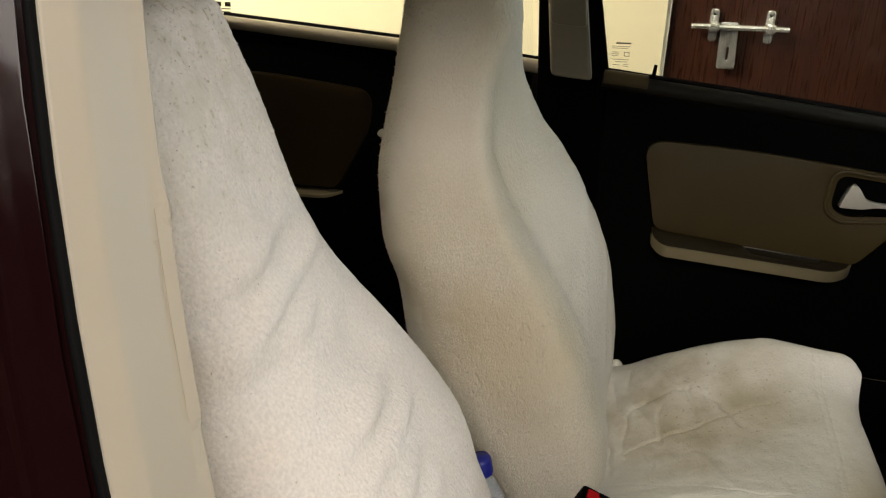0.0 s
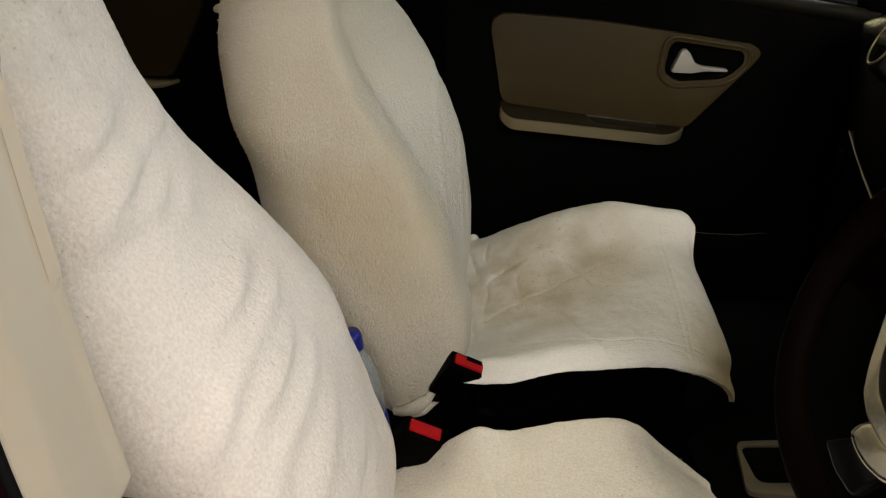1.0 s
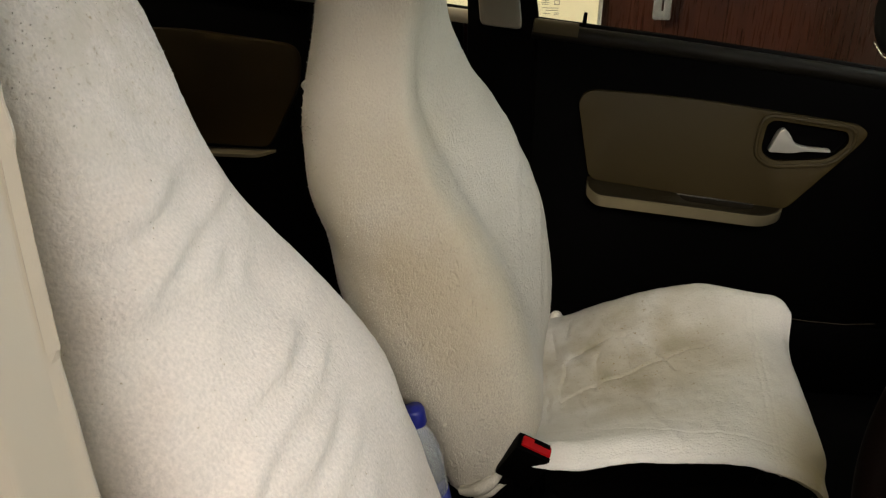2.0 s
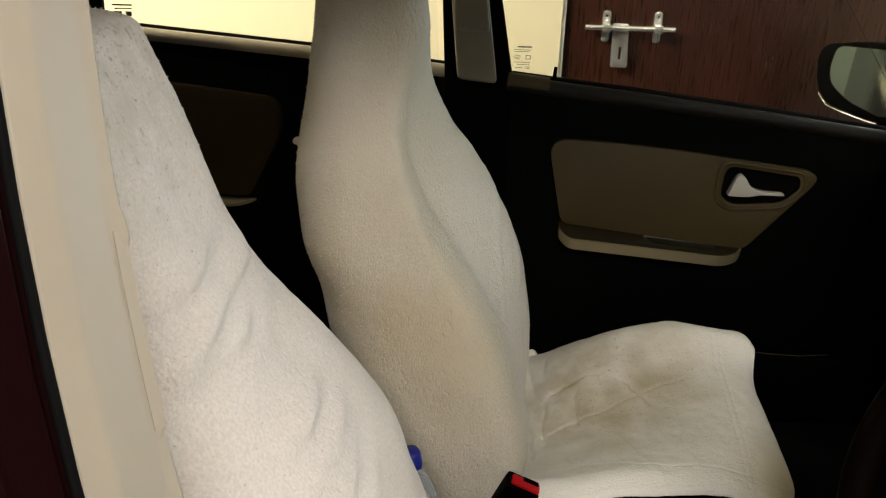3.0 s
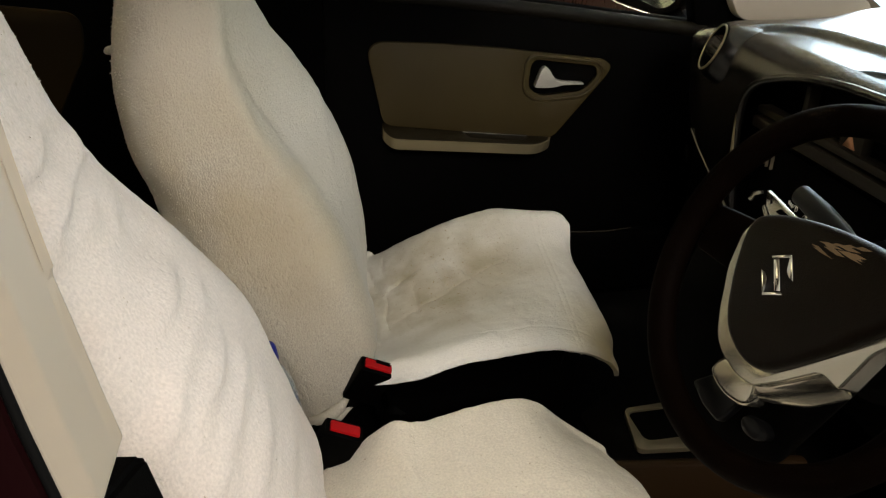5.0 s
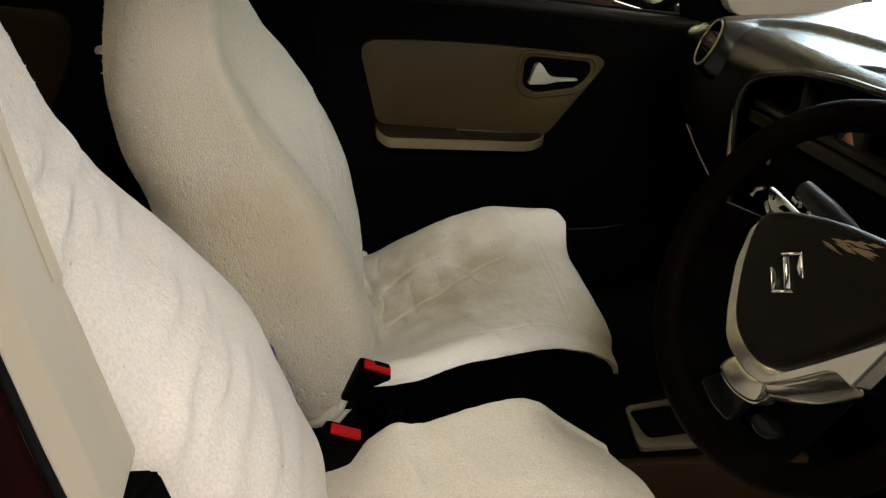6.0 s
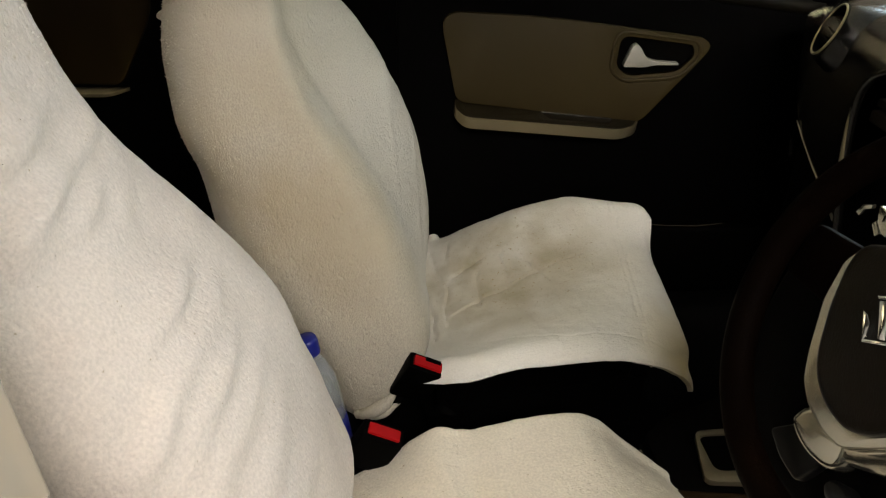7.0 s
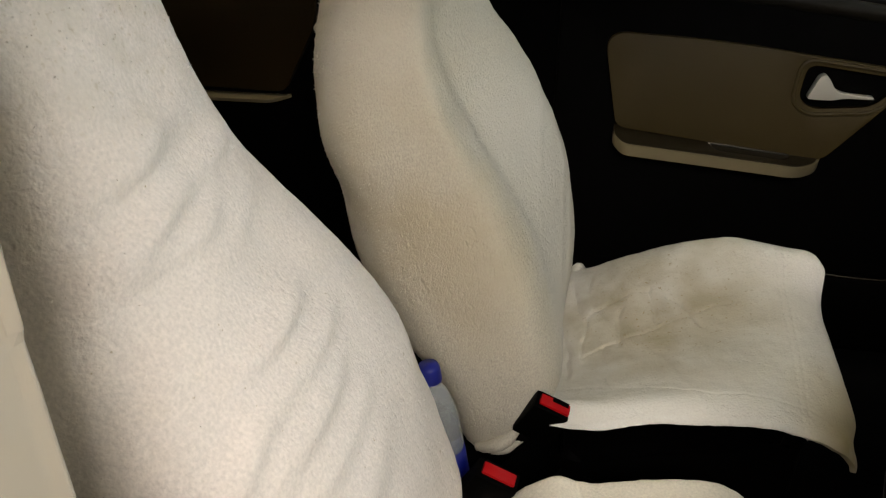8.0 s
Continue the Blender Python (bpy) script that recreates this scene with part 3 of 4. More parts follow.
part("door_card", moved(wall_xz(rounded([(-0.95, 0.215), (0.13, 0.215), (0.13, 0.985), (-0.13, 1.016), (-0.5, 1.048), (-0.95, 1.07)], 0.01), 1.226, 1.276, bevel=0.006), R), BLACK, rdoor)
part("door_sill", moved(tube([(-0.95, 1.232, 1.082), (-0.5, 1.232, 1.055), (-0.13, 1.232, 1.025), (0.15, 1.232, 0.996)], 0.013, 10), R), CREAM, rdoor, "cream window sill")
part("window_seal", moved(tube([(-0.95, 1.262, 1.09), (-0.5, 1.262, 1.064), (-0.13, 1.262, 1.034), (0.15, 1.262, 1.004)], 0.006, 8), R), RUBBER, rdoor)
part("insert_panel", moved(wall_xz(rounded([(-0.72, 0.955), (-0.42, 0.962), (-0.185, 0.935), (-0.19, 0.86), (-0.262, 0.725), (-0.66, 0.735)], [0.04, 0.06, 0.05, 0.03, 0.02, 0.03], 8), 1.214, 1.232, bevel=0.005), R), REAR_SHADED, rdoor, "insert panel with the rear shade in its colour")
part("armrest", moved(prism(rounded([(-0.62, 1.226), (-0.61, 1.185), (-0.28, 1.185), (-0.252, 1.226)], [0.002, 0.02, 0.02, 0.002]), 0.007, (), 0.002), R @ Matrix.Translation((0, 0, 0.712))), SATIN_EDGE, rdoor, "champagne armrest shelf")
part("window_glass", moved(wall_xz([(-0.95, 1.06), (0.13, 0.975), (0.10, 1.41), (-0.85, 1.41)], 1.278, 1.282), R), GLASS, rdoor, flat=True).visible_shadow = False

part("window_divider", moved(wall_xz([(-0.577, 1.055), (-0.547, 1.052), (-0.530, 1.41), (-0.560, 1.41)], 1.262, 1.277, bevel=0.002), R), RUBBER, rdoor, "black window divider bar")
mark = []
for w, h, z, dx in ((0.040, 0.003, 0.018, 0.0), (0.034, 0.002, 0.011, 0.002), (0.016, 0.009, 0.001, -0.010), (0.012, 0.009, 0.001, 0.012), (0.036, 0.002, -0.008, 0.0), (0.026, 0.002, -0.014, 0.003)):
    mark.append(box((-0.510 + dx - w / 2, 1.2755, 1.082 + z - h / 2), (-0.510 + dx + w / 2, 1.2765, 1.082 + z + h / 2), 0))
part("glass_mark", moved(joined(*mark), R), SHADED_CREAM, rdoor, "pale maker's print on the glass")

# ---------- driver's B-pillar, seen from the open door ----------
bp = thing("b_pillar", (0, 0.04, 0.84), "cream plastic trim on the driver-side door pillar", "car pillar")
Q = Matrix.Translation((0, -0.04, -0.84))


def lean_at(z, ox, oy):
    """The pillar leans in and back with the body side, a little bowed."""
    k = z - 1.1
    return (-0.2 * k + 0.28 * k * k + ox, 0.30 * k + oy, z)


def pillar_trim():
    """Trim with a bright outer face, a broad front face and a narrow inner return with a notch."""
    plan = [(-0.0210, -0.0325), (-0.0087, -0.0199), (-0.0004, 0.0108), (0.0043, 0.0184), (-0.008, 0.030), (-0.05, 0.03), (-0.06, 0.0), (-0.036, -0.020)]
    ends = [0.905, 0.910, 0.920, 0.925, 0.925, 0.92, 0.915, 0.91]
    shift = {1.024: -0.001, 1.03: 0.0008, 1.05: 0.001, 1.07: 0.001, 1.09: -0.0015, 1.108: -0.003, 1.115: -0.0022, 1.122: 0.0005, 1.130: 0.003, 1.138: 0.0022, 1.146: 0.0006}
    heights = [0.86, 0.95, 0.98, 1.0, *shift, 1.16, 1.19, 1.22, 1.26, 1.30, 1.36, 1.43]
    bm = bmesh.new()
    vs = []
    for z in heights:
        d = shift.get(z, 0.0)
        vs.append([bm.verts.new(lean_at(ends[i] if z < 0.88 else max(z, ends[i] + 0.006), ox + (d if i in (3, 4) else 0), oy)) for i, (ox, oy) in enumerate(plan)])
    n = len(plan)
    for a, b in zip(vs, vs[1:]):
        for j in range(n):
            bm.faces.new((a[j], a[(j + 1) % n], b[(j + 1) % n], b[j]))
    bm.faces.new(vs[0][::-1])
    bm.faces.new(vs[-1])
    bmesh.ops.recalc_face_normals(bm, faces=bm.faces)
    bmesh.ops.bevel(bm, geom=[e for e in bm.edges if e.calc_face_angle(0) > radians(14)], offset=0.0022, segments=3, profile=0.5, affect="EDGES", clamp_overlap=True)
    return bm


def leaning(points, r, z0, z1, ox, oy):
    """A round strip that follows the pillar's lean."""
    return tube([lean_at(z0 + (z1 - z0) * i / points, ox, oy) for i in range(points + 1)], r, 10)


def leaning_block(z0, z1, plan, bevel=0.004):
    bm = bmesh.new()
    rows = [[bm.verts.new(lean_at(z0 + (z1 - z0) * i / 8, ox, oy)) for ox, oy in plan] for i in range(9)]
    n = len(plan)
    for a, b in zip(rows, rows[1:]):
        for j in range(n):
            bm.faces.new((a[j], a[(j + 1) % n], b[(j + 1) % n], b[j]))
    bm.faces.new(rows[0][::-1])
    bm.faces.new(rows[-1])
    bmesh.ops.recalc_face_normals(bm, faces=bm.faces)
    bmesh.ops.bevel(bm, geom=[e for e in bm.edges if e.calc_face_angle(0) > radians(14)], offset=bevel, segments=2, affect="EDGES", clamp_overlap=True)
    return bm


part("pillar_cover", moved(pillar_trim(), Q), CREAM, bp, flat=True)
part("belt_flap", moved(leaning_block(1.029, 1.136, [(0.0006, 0.0104), (0.0054, 0.0180), (0.0034, 0.0190), (-0.0010, 0.0120)], 0.0008), Q), CREAM, bp, "slim cream flap on the inner edge", flat=True)
part("lower_cover", moved(leaning_block(0.55, 0.912, [(-0.020, -0.0305), (-0.008, -0.019), (0.005, 0.008), (0.012, 0.021), (-0.05, 0.03), (-0.055, 0.0)]), Q), BLACK, bp, "black lower trim")
part("door_seal", moved(leaning(14, 0.0030, 0.5, 1.43, -0.0245, -0.0325), Q), RUBBER, bp, "black rubber door seal")
part("painted_post", moved(leaning_block(0.5, 1.43, [(-0.027, -0.0330), (-0.035, -0.0225), (-0.13, 0.0075), (-0.15, -0.0525), (-0.084, -0.0510), (-0.052, -0.0475), (-0.045, -0.0400), (-0.034, -0.0385)], 0.004), Q), PAINT, bp, "glossy dark maroon painted post")
tint = leaning_block(0.94, 1.40, [(-0.16, -0.060), (-0.16, -0.050), (-0.95, -0.050), (-0.95, -0.060)])
car(part("rear_side_window", tint, TINT, flat=True), "dark tinted rear side window of the car")
rear_side = wall_xz([(-1.1, 0.25), (-0.10, 0.25), (-0.10, 0.93), (-1.1, 1.0)], -0.135, -0.10, bevel=0.01)
car(part("rear_door_skin", rear_side, PAINT), "glossy dark maroon rear door of the car")
car(part("rear_door_lining", box((-1.1, -0.09, 0.215), (-0.12, -0.06, 0.98), 0.005), BLACK), "black lining of the rear door")

car(part("kick_panel", box((1.115, 1.15, 0.215), (1.46, 1.28, 0.88), 0.01), BLACK), "black kick panel before the passenger door")
car(part("kick_panel_driver", box((1.12, 0.0, 0.215), (1.46, 0.03, 0.9), 0.01), BLACK), "black kick panel before the driver door")

# ---------- seats ----------
def seat_back(rear, fore, half, yc, top, dish, skew, folds, seed):
    """Covered backrest with its built-in headrest: an upright loft with side bolsters and soft folds."""
    z0 = rear[0][0]

    def fn(u, v):
        z = z0 + (top - z0) * (1 - (1 - u) ** 1.25)
        r, f, w = curve_at(rear, z), curve_at(fore, z), curve_at(half, z)
        cap = max(0.0, (z - (top - 0.022)) / 0.022)
        pinch = math.sqrt(max(0.0, 1 - cap * cap)) * 0.85 + 0.15
        a = 2 * math.pi * (v if v < 0.5 else v - 1)
        if abs(a) < math.pi / 2:
            a = math.copysign(math.pi / 2 * (abs(a) / (math.pi / 2)) ** 1.7, a)
        c, s = math.cos(a), math.sin(a)
        ex, ey = ((0.42, 0.55) if skew and s < 0 else (0.50, 0.62)) if c > 0 else (0.75, 0.75)
        px, py = math.copysign(abs(c) ** ex, c), math.copysign(abs(s) ** ey, s)
        x = (r + f) / 2 + (f - r) / 2 * px * pinch
        y = w * py * pinch
        body = min(1, max(0, (1.0 - z) / 0.2))
        x -= dish * max(0.0, 1 - (py / 0.66) ** 2) * max(0, px) * body
        g = 1 - min(1, max(0, (py + 0.5) / 1.2)) ** 2 * (3 - 2 * min(1, max(0, (py + 0.5) / 1.2)))
        x -= (skew * g + 0.10 * skew * math.exp(-((py + 0.42) / 0.22) ** 2)) * max(0, px) ** 1.5 * min(1, max(0, (1.13 - z) / 0.26)) * min(1, max(0.10, (z - 0.40) / 0.5))
        q = Vector((x * 5, y * 5, z * 5 + seed))
        d = 0.004 * noise.noise(q * 2.3) + 0.0006 * noise.noise(q * 14) + (0.0011 if skew else 0.0001 + 0.0007 * min(1, max(0, (z - 0.95) / 0.15))) * noise.noise(q * 38) + (0.0007 if skew else 0.0001) * max(0.0, noise.noise(q * 70)) * max(0.0, 0.35 + noise.noise(q * 7)) - 0.0004 * max(0.0, noise.noise(q * 45 + Vector((5, 5, 5))))
        for at, y0, y1, slope, amp, wide in folds:
            wide *= 1.4
            m, h = (y0 + y1) / 2 - yc, (y1 - y0) / 2
            far = (z - at - slope * (y - m) + (0.0 if skew else 0.45 * max(0.0, 0.17 - y - yc)) - 0.006 * noise.noise(Vector((y * 12, at * 30, seed)))) / wide
            if abs(far) < 3 and px > 0 and abs(y - m) < h * 1.4:
                d += (1.05 if skew else 0.9 + 0.6 * min(1, max(0, (z - 0.66) / 0.2))) * amp * min(1.2, max(0.3, 0.85 + 0.7 * noise.noise(Vector((y * 11, at * 40, seed + 5))))) * math.exp(-far * far) * max(0.0, 1 - (abs(y - m) / h / 1.4) ** 2) * px
        return (x + d * px, yc + y + d * py, z)

    bm = sheet(fn, 250, 280, True)
    bmesh.ops.holes_fill(bm, edges=[e for e in bm.edges if e.is_boundary], sides=200)
    bmesh.ops.recalc_face_normals(bm, faces=bm.faces)
    bm.normal_update()
    rng = random.Random(int(seed))
    for v in rng.sample(bm.verts[:], 16000 if skew else 11000):
        z = v.co.z
        if (skew and v.normal.x > 0.35) or rng.random() > (0.5 if skew else 0.03 + 0.5 * min(1, max(0, (z - 0.98) / 0.15))):
            continue
        side = v.normal.cross(Vector((rng.uniform(-1, 1), rng.uniform(-1, 1), rng.uniform(-1, 1))))
        if side.length < 0.1:
            continue
        side = side.normalized() * rng.uniform(0.0006, 0.0013)
        lift = rng.uniform(0.0008, 0.0020) * (1.0 if skew else 0.55) * (2.0 if z > top - 0.03 else 1.0 + 0.5 * min(1, max(0, (z - 0.75) / 0.2)))
        tip = v.co + v.normal * lift + side.cross(v.normal) * rng.uniform(-1.5, 1.5)
        base = v.co - v.normal * 0.0004
        bm.faces.new([bm.verts.new(p) for p in (base - side, base + side, tip + side * 0.5, tip - side * 0.5)])
    return bm


def seat_cushion(xs, lines, hang, seed, crease):
    """Cover laid over the cushion: lengthwise lines (y, z) at the stations xs, from the inner hem to the outer hem."""
    nu = len(xs) - 1
    nv = len(lines[0]) - 1
    rows = {}

    def run(x, y, pts):
        best, p = 9.0, Vector((x, y))
        for a, b in zip(pts, pts[1:]):
            a, b = Vector(a), Vector(b)
            t = max(0, min(1, (p - a).dot(b - a) / (b - a).length_squared))
            r = p - a - t * (b - a)
            if r.length < abs(best):
                best = math.copysign(r.length, (b - a).cross(r))
        return best

    def fn(u, v):
        s = u * nu
        x = curve_at(list(enumerate(xs)), s)
        if u not in rows:
            ty, tz = [], []
            for j in range(nv + 1):
                ty.append((j, curve_at([(i, lines[i][j][0]) for i in range(nu + 1)], s)))
                tz.append((j, curve_at([(i, lines[i][j][1]) for i in range(nu + 1)], s)))
            rows[u] = (ty, tz)
        ty, tz = rows[u]
        y, z = curve_at(ty, v * nv), curve_at(tz, v * nv)
        x += hang(u, v)
        q = Vector((x * 6, y * 6, seed))
        if crease:
            wob = 0.007 * noise.noise(q * 4) + 0.002 * noise.noise(q * 15)
            for pts, high, wide in CREASES:
                d = run(x + wob, y + wob, pts)
                if -3 * wide < d < 9 * wide:
                    z += 0.3 * high * math.exp(-(d / (3.2 * wide if d > 0 else 0.7 * wide)) ** 2) - 1.0 * high * math.exp(-((d + 0.7 * wide) / (0.5 * wide)) ** 2)
            z += 0.003 * math.sin(x * 85 + y * 20 + 4 * noise.noise(q)) * math.exp(-((x - 0.42) / 0.07) ** 2 - ((y - 0.97) / 0.09) ** 2)
            for off in (0.0, 0.011):
                d = abs(x - off - curve_at(STITCH, y))
                if d < 0.008:
                    z -= 0.0014 * math.exp(-(d / 0.0022) ** 2) * (1.0 if math.sin(y * 420) > -0.2 else 0.2)
        z += 0.005 * noise.noise(q) + 0.0025 * noise.noise(q * 3.1) + 0.0012 * noise.noise(q * 9) + 0.0008 * max(0.0, noise.noise(q * 50))
        z += 0.004 * (1 - abs(math.sin(34 * (x + 0.4 * y) + 3 * noise.noise(q * 0.7)))) ** 3 * max(0.0, noise.noise(q * 0.9 + Vector((3, 9, 2))) + 0.1)
        return (x, y, z)

    return thick(sheet(fn, 240, 260) if crease else sheet(fn, 150, 160), 0.008)


CREASES = [
    ([(0.350, 0.858), (0.421, 0.886), (0.474, 0.899), (0.519, 0.913), (0.607, 0.932)], 0.0022, 0.0050),
    ([(0.342, 0.834), (0.348, 0.90), (0.355, 0.962), (0.399, 0.994), (0.455, 0.992)], 0.0028, 0.007),
    ([(0.419, 0.955), (0.414, 0.868)], 0.0034, 0.007),
    ([(0.470, 0.985), (0.478, 0.915)], 0.0040, 0.007),
    ([(0.500, 0.965), (0.530, 0.925), (0.545, 0.88)], 0.0040, 0.007),
    ([(0.372, 1.075), (0.366, 1.03)], 0.0042, 0.006),
    ([(0.335, 1.06), (0.345, 1.03), (0.35, 0.99)], 0.0052, 0.008),
    ([(0.322, 0.93), (0.330, 0.87), (0.328, 0.80)], 0.0040, 0.007),
    ([(0.385, 0.865), (0.392, 0.80), (0.388, 0.745)], 0.0018, 0.006),
    ([(0.30, 0.77), (0.395, 0.722), (0.453, 0.697), (0.523, 0.668), (0.616, 0.665), (0.70, 0.68)], 0.0011, 0.004),
]
STITCH = [(0.55, 0.640), (0.69, 0.648), (0.80, 0.662), (0.853, 0.667), (0.973, 0.674), (1.06, 0.676)]


def seat_base(x0, x1, y0, y1, top):
    """Black cushion body, lower at the back, on a narrower frame."""
    low = prism(rounded(rect(x0 + 0.04, y0 + 0.05, x1 - 0.05, y1 - 0.03), 0.03), 0.14, (), 0.01)
    bm = prism(rounded(rect(x0, y0, x1, y1), 0.04), 1.0, (), 0.0)
    for v in bm.verts:
        k = (v.co.x - x0) / (x1 - x0)
        v.co.z = 0.32 if v.co.z < 0.5 else top - 0.10 * (1 - min(1, k / 0.6)) - 0.03 * max(0, k - 0.85) / 0.15
    rim = [e for e in bm.edges if e.verts[0].co.z > 0.33 and e.verts[1].co.z > 0.33 and e.calc_face_angle(0) > 1]
    bmesh.ops.bevel(bm, geom=rim, offset=0.02, segments=3, affect="EDGES", clamp_overlap=True)
    return joined(bm, moved(low, Matrix.Translation((0, 0, 0.205))))


pseat = thing("front_seat", (0.35, 0.9, 0.21), "passenger seat under a soiled cream terry towel cover", "car seat", "front seats")
S = Matrix.Translation((-0.35, -0.9, -0.21))
P_REAR = [(0.318, 0.140), (0.345, 0.125), (0.40, 0.105), (0.45, 0.08), (0.53, 0.016), (0.63, -0.026), (0.74, -0.047), (0.82, -0.076), (0.89, -0.080), (0.95, -0.076), (1.02, -0.064), (1.08, -0.056), (1.14, -0.046), (1.215, -0.04)]
P_FORE = [(0.318, 0.248), (0.335, 0.276), (0.38, 0.304), (0.45, 0.322), (0.53, 0.330), (0.626, 0.322), (0.705, 0.305), (0.80, 0.267), (0.892, 0.215), (0.955, 0.168), (1.037, 0.134), (1.14, 0.123), (1.215, 0.11)]
P_HALF = [(0.318, 0.195), (0.335, 0.206), (0.38, 0.219), (0.45, 0.228), (0.55, 0.238), (0.70, 0.238), (0.79, 0.230), (0.88, 0.212), (0.95, 0.182), (1.05, 0.140), (1.12, 0.126), (1.215, 0.12)]
part("seat_base", moved(seat_base(0.30, 0.668, 0.648, 1.12, 0.458), S), BLACK, pseat, "black seat base")
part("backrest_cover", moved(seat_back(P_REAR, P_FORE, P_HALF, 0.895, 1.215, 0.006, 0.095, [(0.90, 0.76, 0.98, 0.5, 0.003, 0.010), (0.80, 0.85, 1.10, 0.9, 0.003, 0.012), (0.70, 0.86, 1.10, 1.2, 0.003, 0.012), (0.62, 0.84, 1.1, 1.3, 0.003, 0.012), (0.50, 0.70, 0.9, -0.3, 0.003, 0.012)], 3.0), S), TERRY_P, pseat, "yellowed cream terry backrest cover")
XS = [0.24, 0.35, 0.44, 0.525, 0.60, 0.66, 0.70, 0.735, 0.752]
ZC = [0.355, 0.402, 0.435, 0.466, 0.488, 0.497, 0.494, 0.477, 0.449]
ZH = [0.42, 0.457, 0.479, 0.493, 0.492, 0.474, 0.449, 0.418, 0.396]
YHS = [0.675, 0.622, 0.622, 0.616, 0.618, 0.627, 0.638, 0.648, 0.655]
ZF = [0.40, 0.427, 0.476, 0.519, 0.545, 0.550, 0.552, 0.550, 0.533]
YF = [1.14, 1.12, 1.10, 1.085, 1.07, 1.055, 1.04, 1.025, 1.012]
LINES = []
for i in range(9):
    YH = YHS[i]
    LINES.append([(YH, ZH[i] - 0.012), (YH + 0.010, ZH[i] - 0.002), (YH + 0.042, ZH[i] + 0.006), (0.722, 0.45 * ZH[i] + 0.55 * ZC[i] + 0.008), (0.84, ZC[i]), (0.95, 0.75 * ZC[i] + 0.25 * ZF[i]), (YF[i] - 0.03, ZF[i]), (YF[i] + 0.01, ZF[i] - 0.02), (YF[i] + 0.018, ZF[i] - 0.09)])
part("cushion_cover", moved(seat_cushion(XS, LINES, lambda u, v: -0.009 * max(0.0, u - 0.8) / 0.2 * (1 - v) ** 2, 5.0, True), S), SOILED, pseat, "creased, stained white cloth on the cushion")

def cloth_roll(points, r, seed):
    """A loose roll of bunched cloth with pinched folds along it."""
    bm = tube([curve_at([(i, Vector(p)) for i, p in enumerate(points)], (len(points) - 1) * k / 24) for k in range(25)], lambda s: r * (0.55 + 0.45 * math.sin(math.pi * min(1, s * 1.1 + 0.05))), 20)
    bm.normal_update()
    for v in bm.verts:
        q = v.co * 60 + Vector((seed, 0, 0))
        v.co += v.normal * (0.22 * r * noise.noise(q * 0.6) + 0.10 * r * noise.noise(q * 2))
    return bm


part("cloth_tuck", moved(cloth_roll([(0.182, 0.690, 0.330), (0.208, 0.683, 0.341), (0.230, 0.678, 0.360), (0.250, 0.677, 0.390)], 0.012, 21.0), S), TERRY_P, pseat, "pinched fold of the terry cover")
part("cloth_tuck", moved(cloth_roll([(0.206, 0.690, 0.322), (0.232, 0.686, 0.336), (0.254, 0.682, 0.362)], 0.008, 27.0), S), TERRY_P, pseat, "pinched fold of the terry cover")
part("cloth_tuck", moved(cloth_roll([(0.325, 1.09, 0.39), (0.340, 1.12, 0.402), (0.345, 1.150, 0.402), (0.340, 1.17, 0.39)], 0.017, 4.0), S), SOILED, pseat, "tucked cloth corner")
part("tag_loop", moved(cloth_roll([(-0.068, 0.86, 0.948), (-0.080, 0.87, 0.948), (-0.088, 0.88, 0.943), (-0.078, 0.89, 0.938)], 0.006, 7.0), S), TERRY_P, pseat)

dseat = thing("front_seat", (0.22, 0.28, 0.21), "driver seat under clean white and cream terry towel covers", "car seat", "front seats")
S2 = Matrix.Translation((-0.22, -0.28, -0.21))
D_FORE = [(0.37, 0.149), (0.45, 0.174), (0.50, 0.184), (0.58, 0.160), (0.71, 0.119), (0.80, 0.067), (0.886, 0.002), (0.96, -0.040), (1.03, -0.064), (1.12, -0.092), (1.19, -0.122), (1.21, -0.128)]
D_REAR = [(0.37, 0.03), (0.45, -0.05), (0.53, -0.13), (0.63, -0.20), (0.74, -0.25), (0.82, -0.29), (0.89, -0.31), (0.96, -0.305), (1.05, -0.285), (1.12, -0.28), (1.21, -0.28)]
D_HALF = [(0.37, 0.22), (0.45, 0.245), (0.55, 0.245), (0.70, 0.240), (0.79, 0.230), (0.88, 0.202), (0.95, 0.169), (1.05, 0.138), (1.12, 0.128), (1.21, 0.12)]
part("seat_base", moved(seat_base(0.08, 0.575, 0.04, 0.47, 0.435), S2), BLACK, dseat, "black seat base")
part("backrest_cover", moved(seat_back(D_REAR, D_FORE, D_HALF, 0.31, 1.21, 0.0, 0.0, [(0.998, 0.06, 0.32, 0.1, 0.007, 0.011), (0.962, 0.12, 0.38, 0.05, 0.009, 0.010), (0.937, 0.08, 0.38, 0.0, 0.008, 0.010), (0.905, 0.18, 0.38, 0.1, 0.006, 0.012),
    (0.878, 0.06, 0.30, 0.0, 0.006, 0.011), (0.848, 0.08, 0.39, -0.03, 0.009, 0.010), (0.817, 0.09, 0.38, -0.02, 0.009, 0.010), (0.787, 0.12, 0.34, -0.02, 0.006, 0.009), (0.750, 0.10, 0.36, -0.04, 0.006, 0.010),
    (0.700, 0.08, 0.32, 0.10, 0.006, 0.014), (0.640, 0.10, 0.38, -0.10, 0.007, 0.018), (0.565, 0.06, 0.34, 0.08, 0.006, 0.020), (0.49, 0.14, 0.42, -0.05, 0.006, 0.020)], 11.0), S2), TERRY, dseat, "white terry backrest cover")
XD = [0.08, 0.20, 0.295, 0.34, 0.40, 0.49, 0.535, 0.575, 0.62, 0.665, 0.70, 0.715]
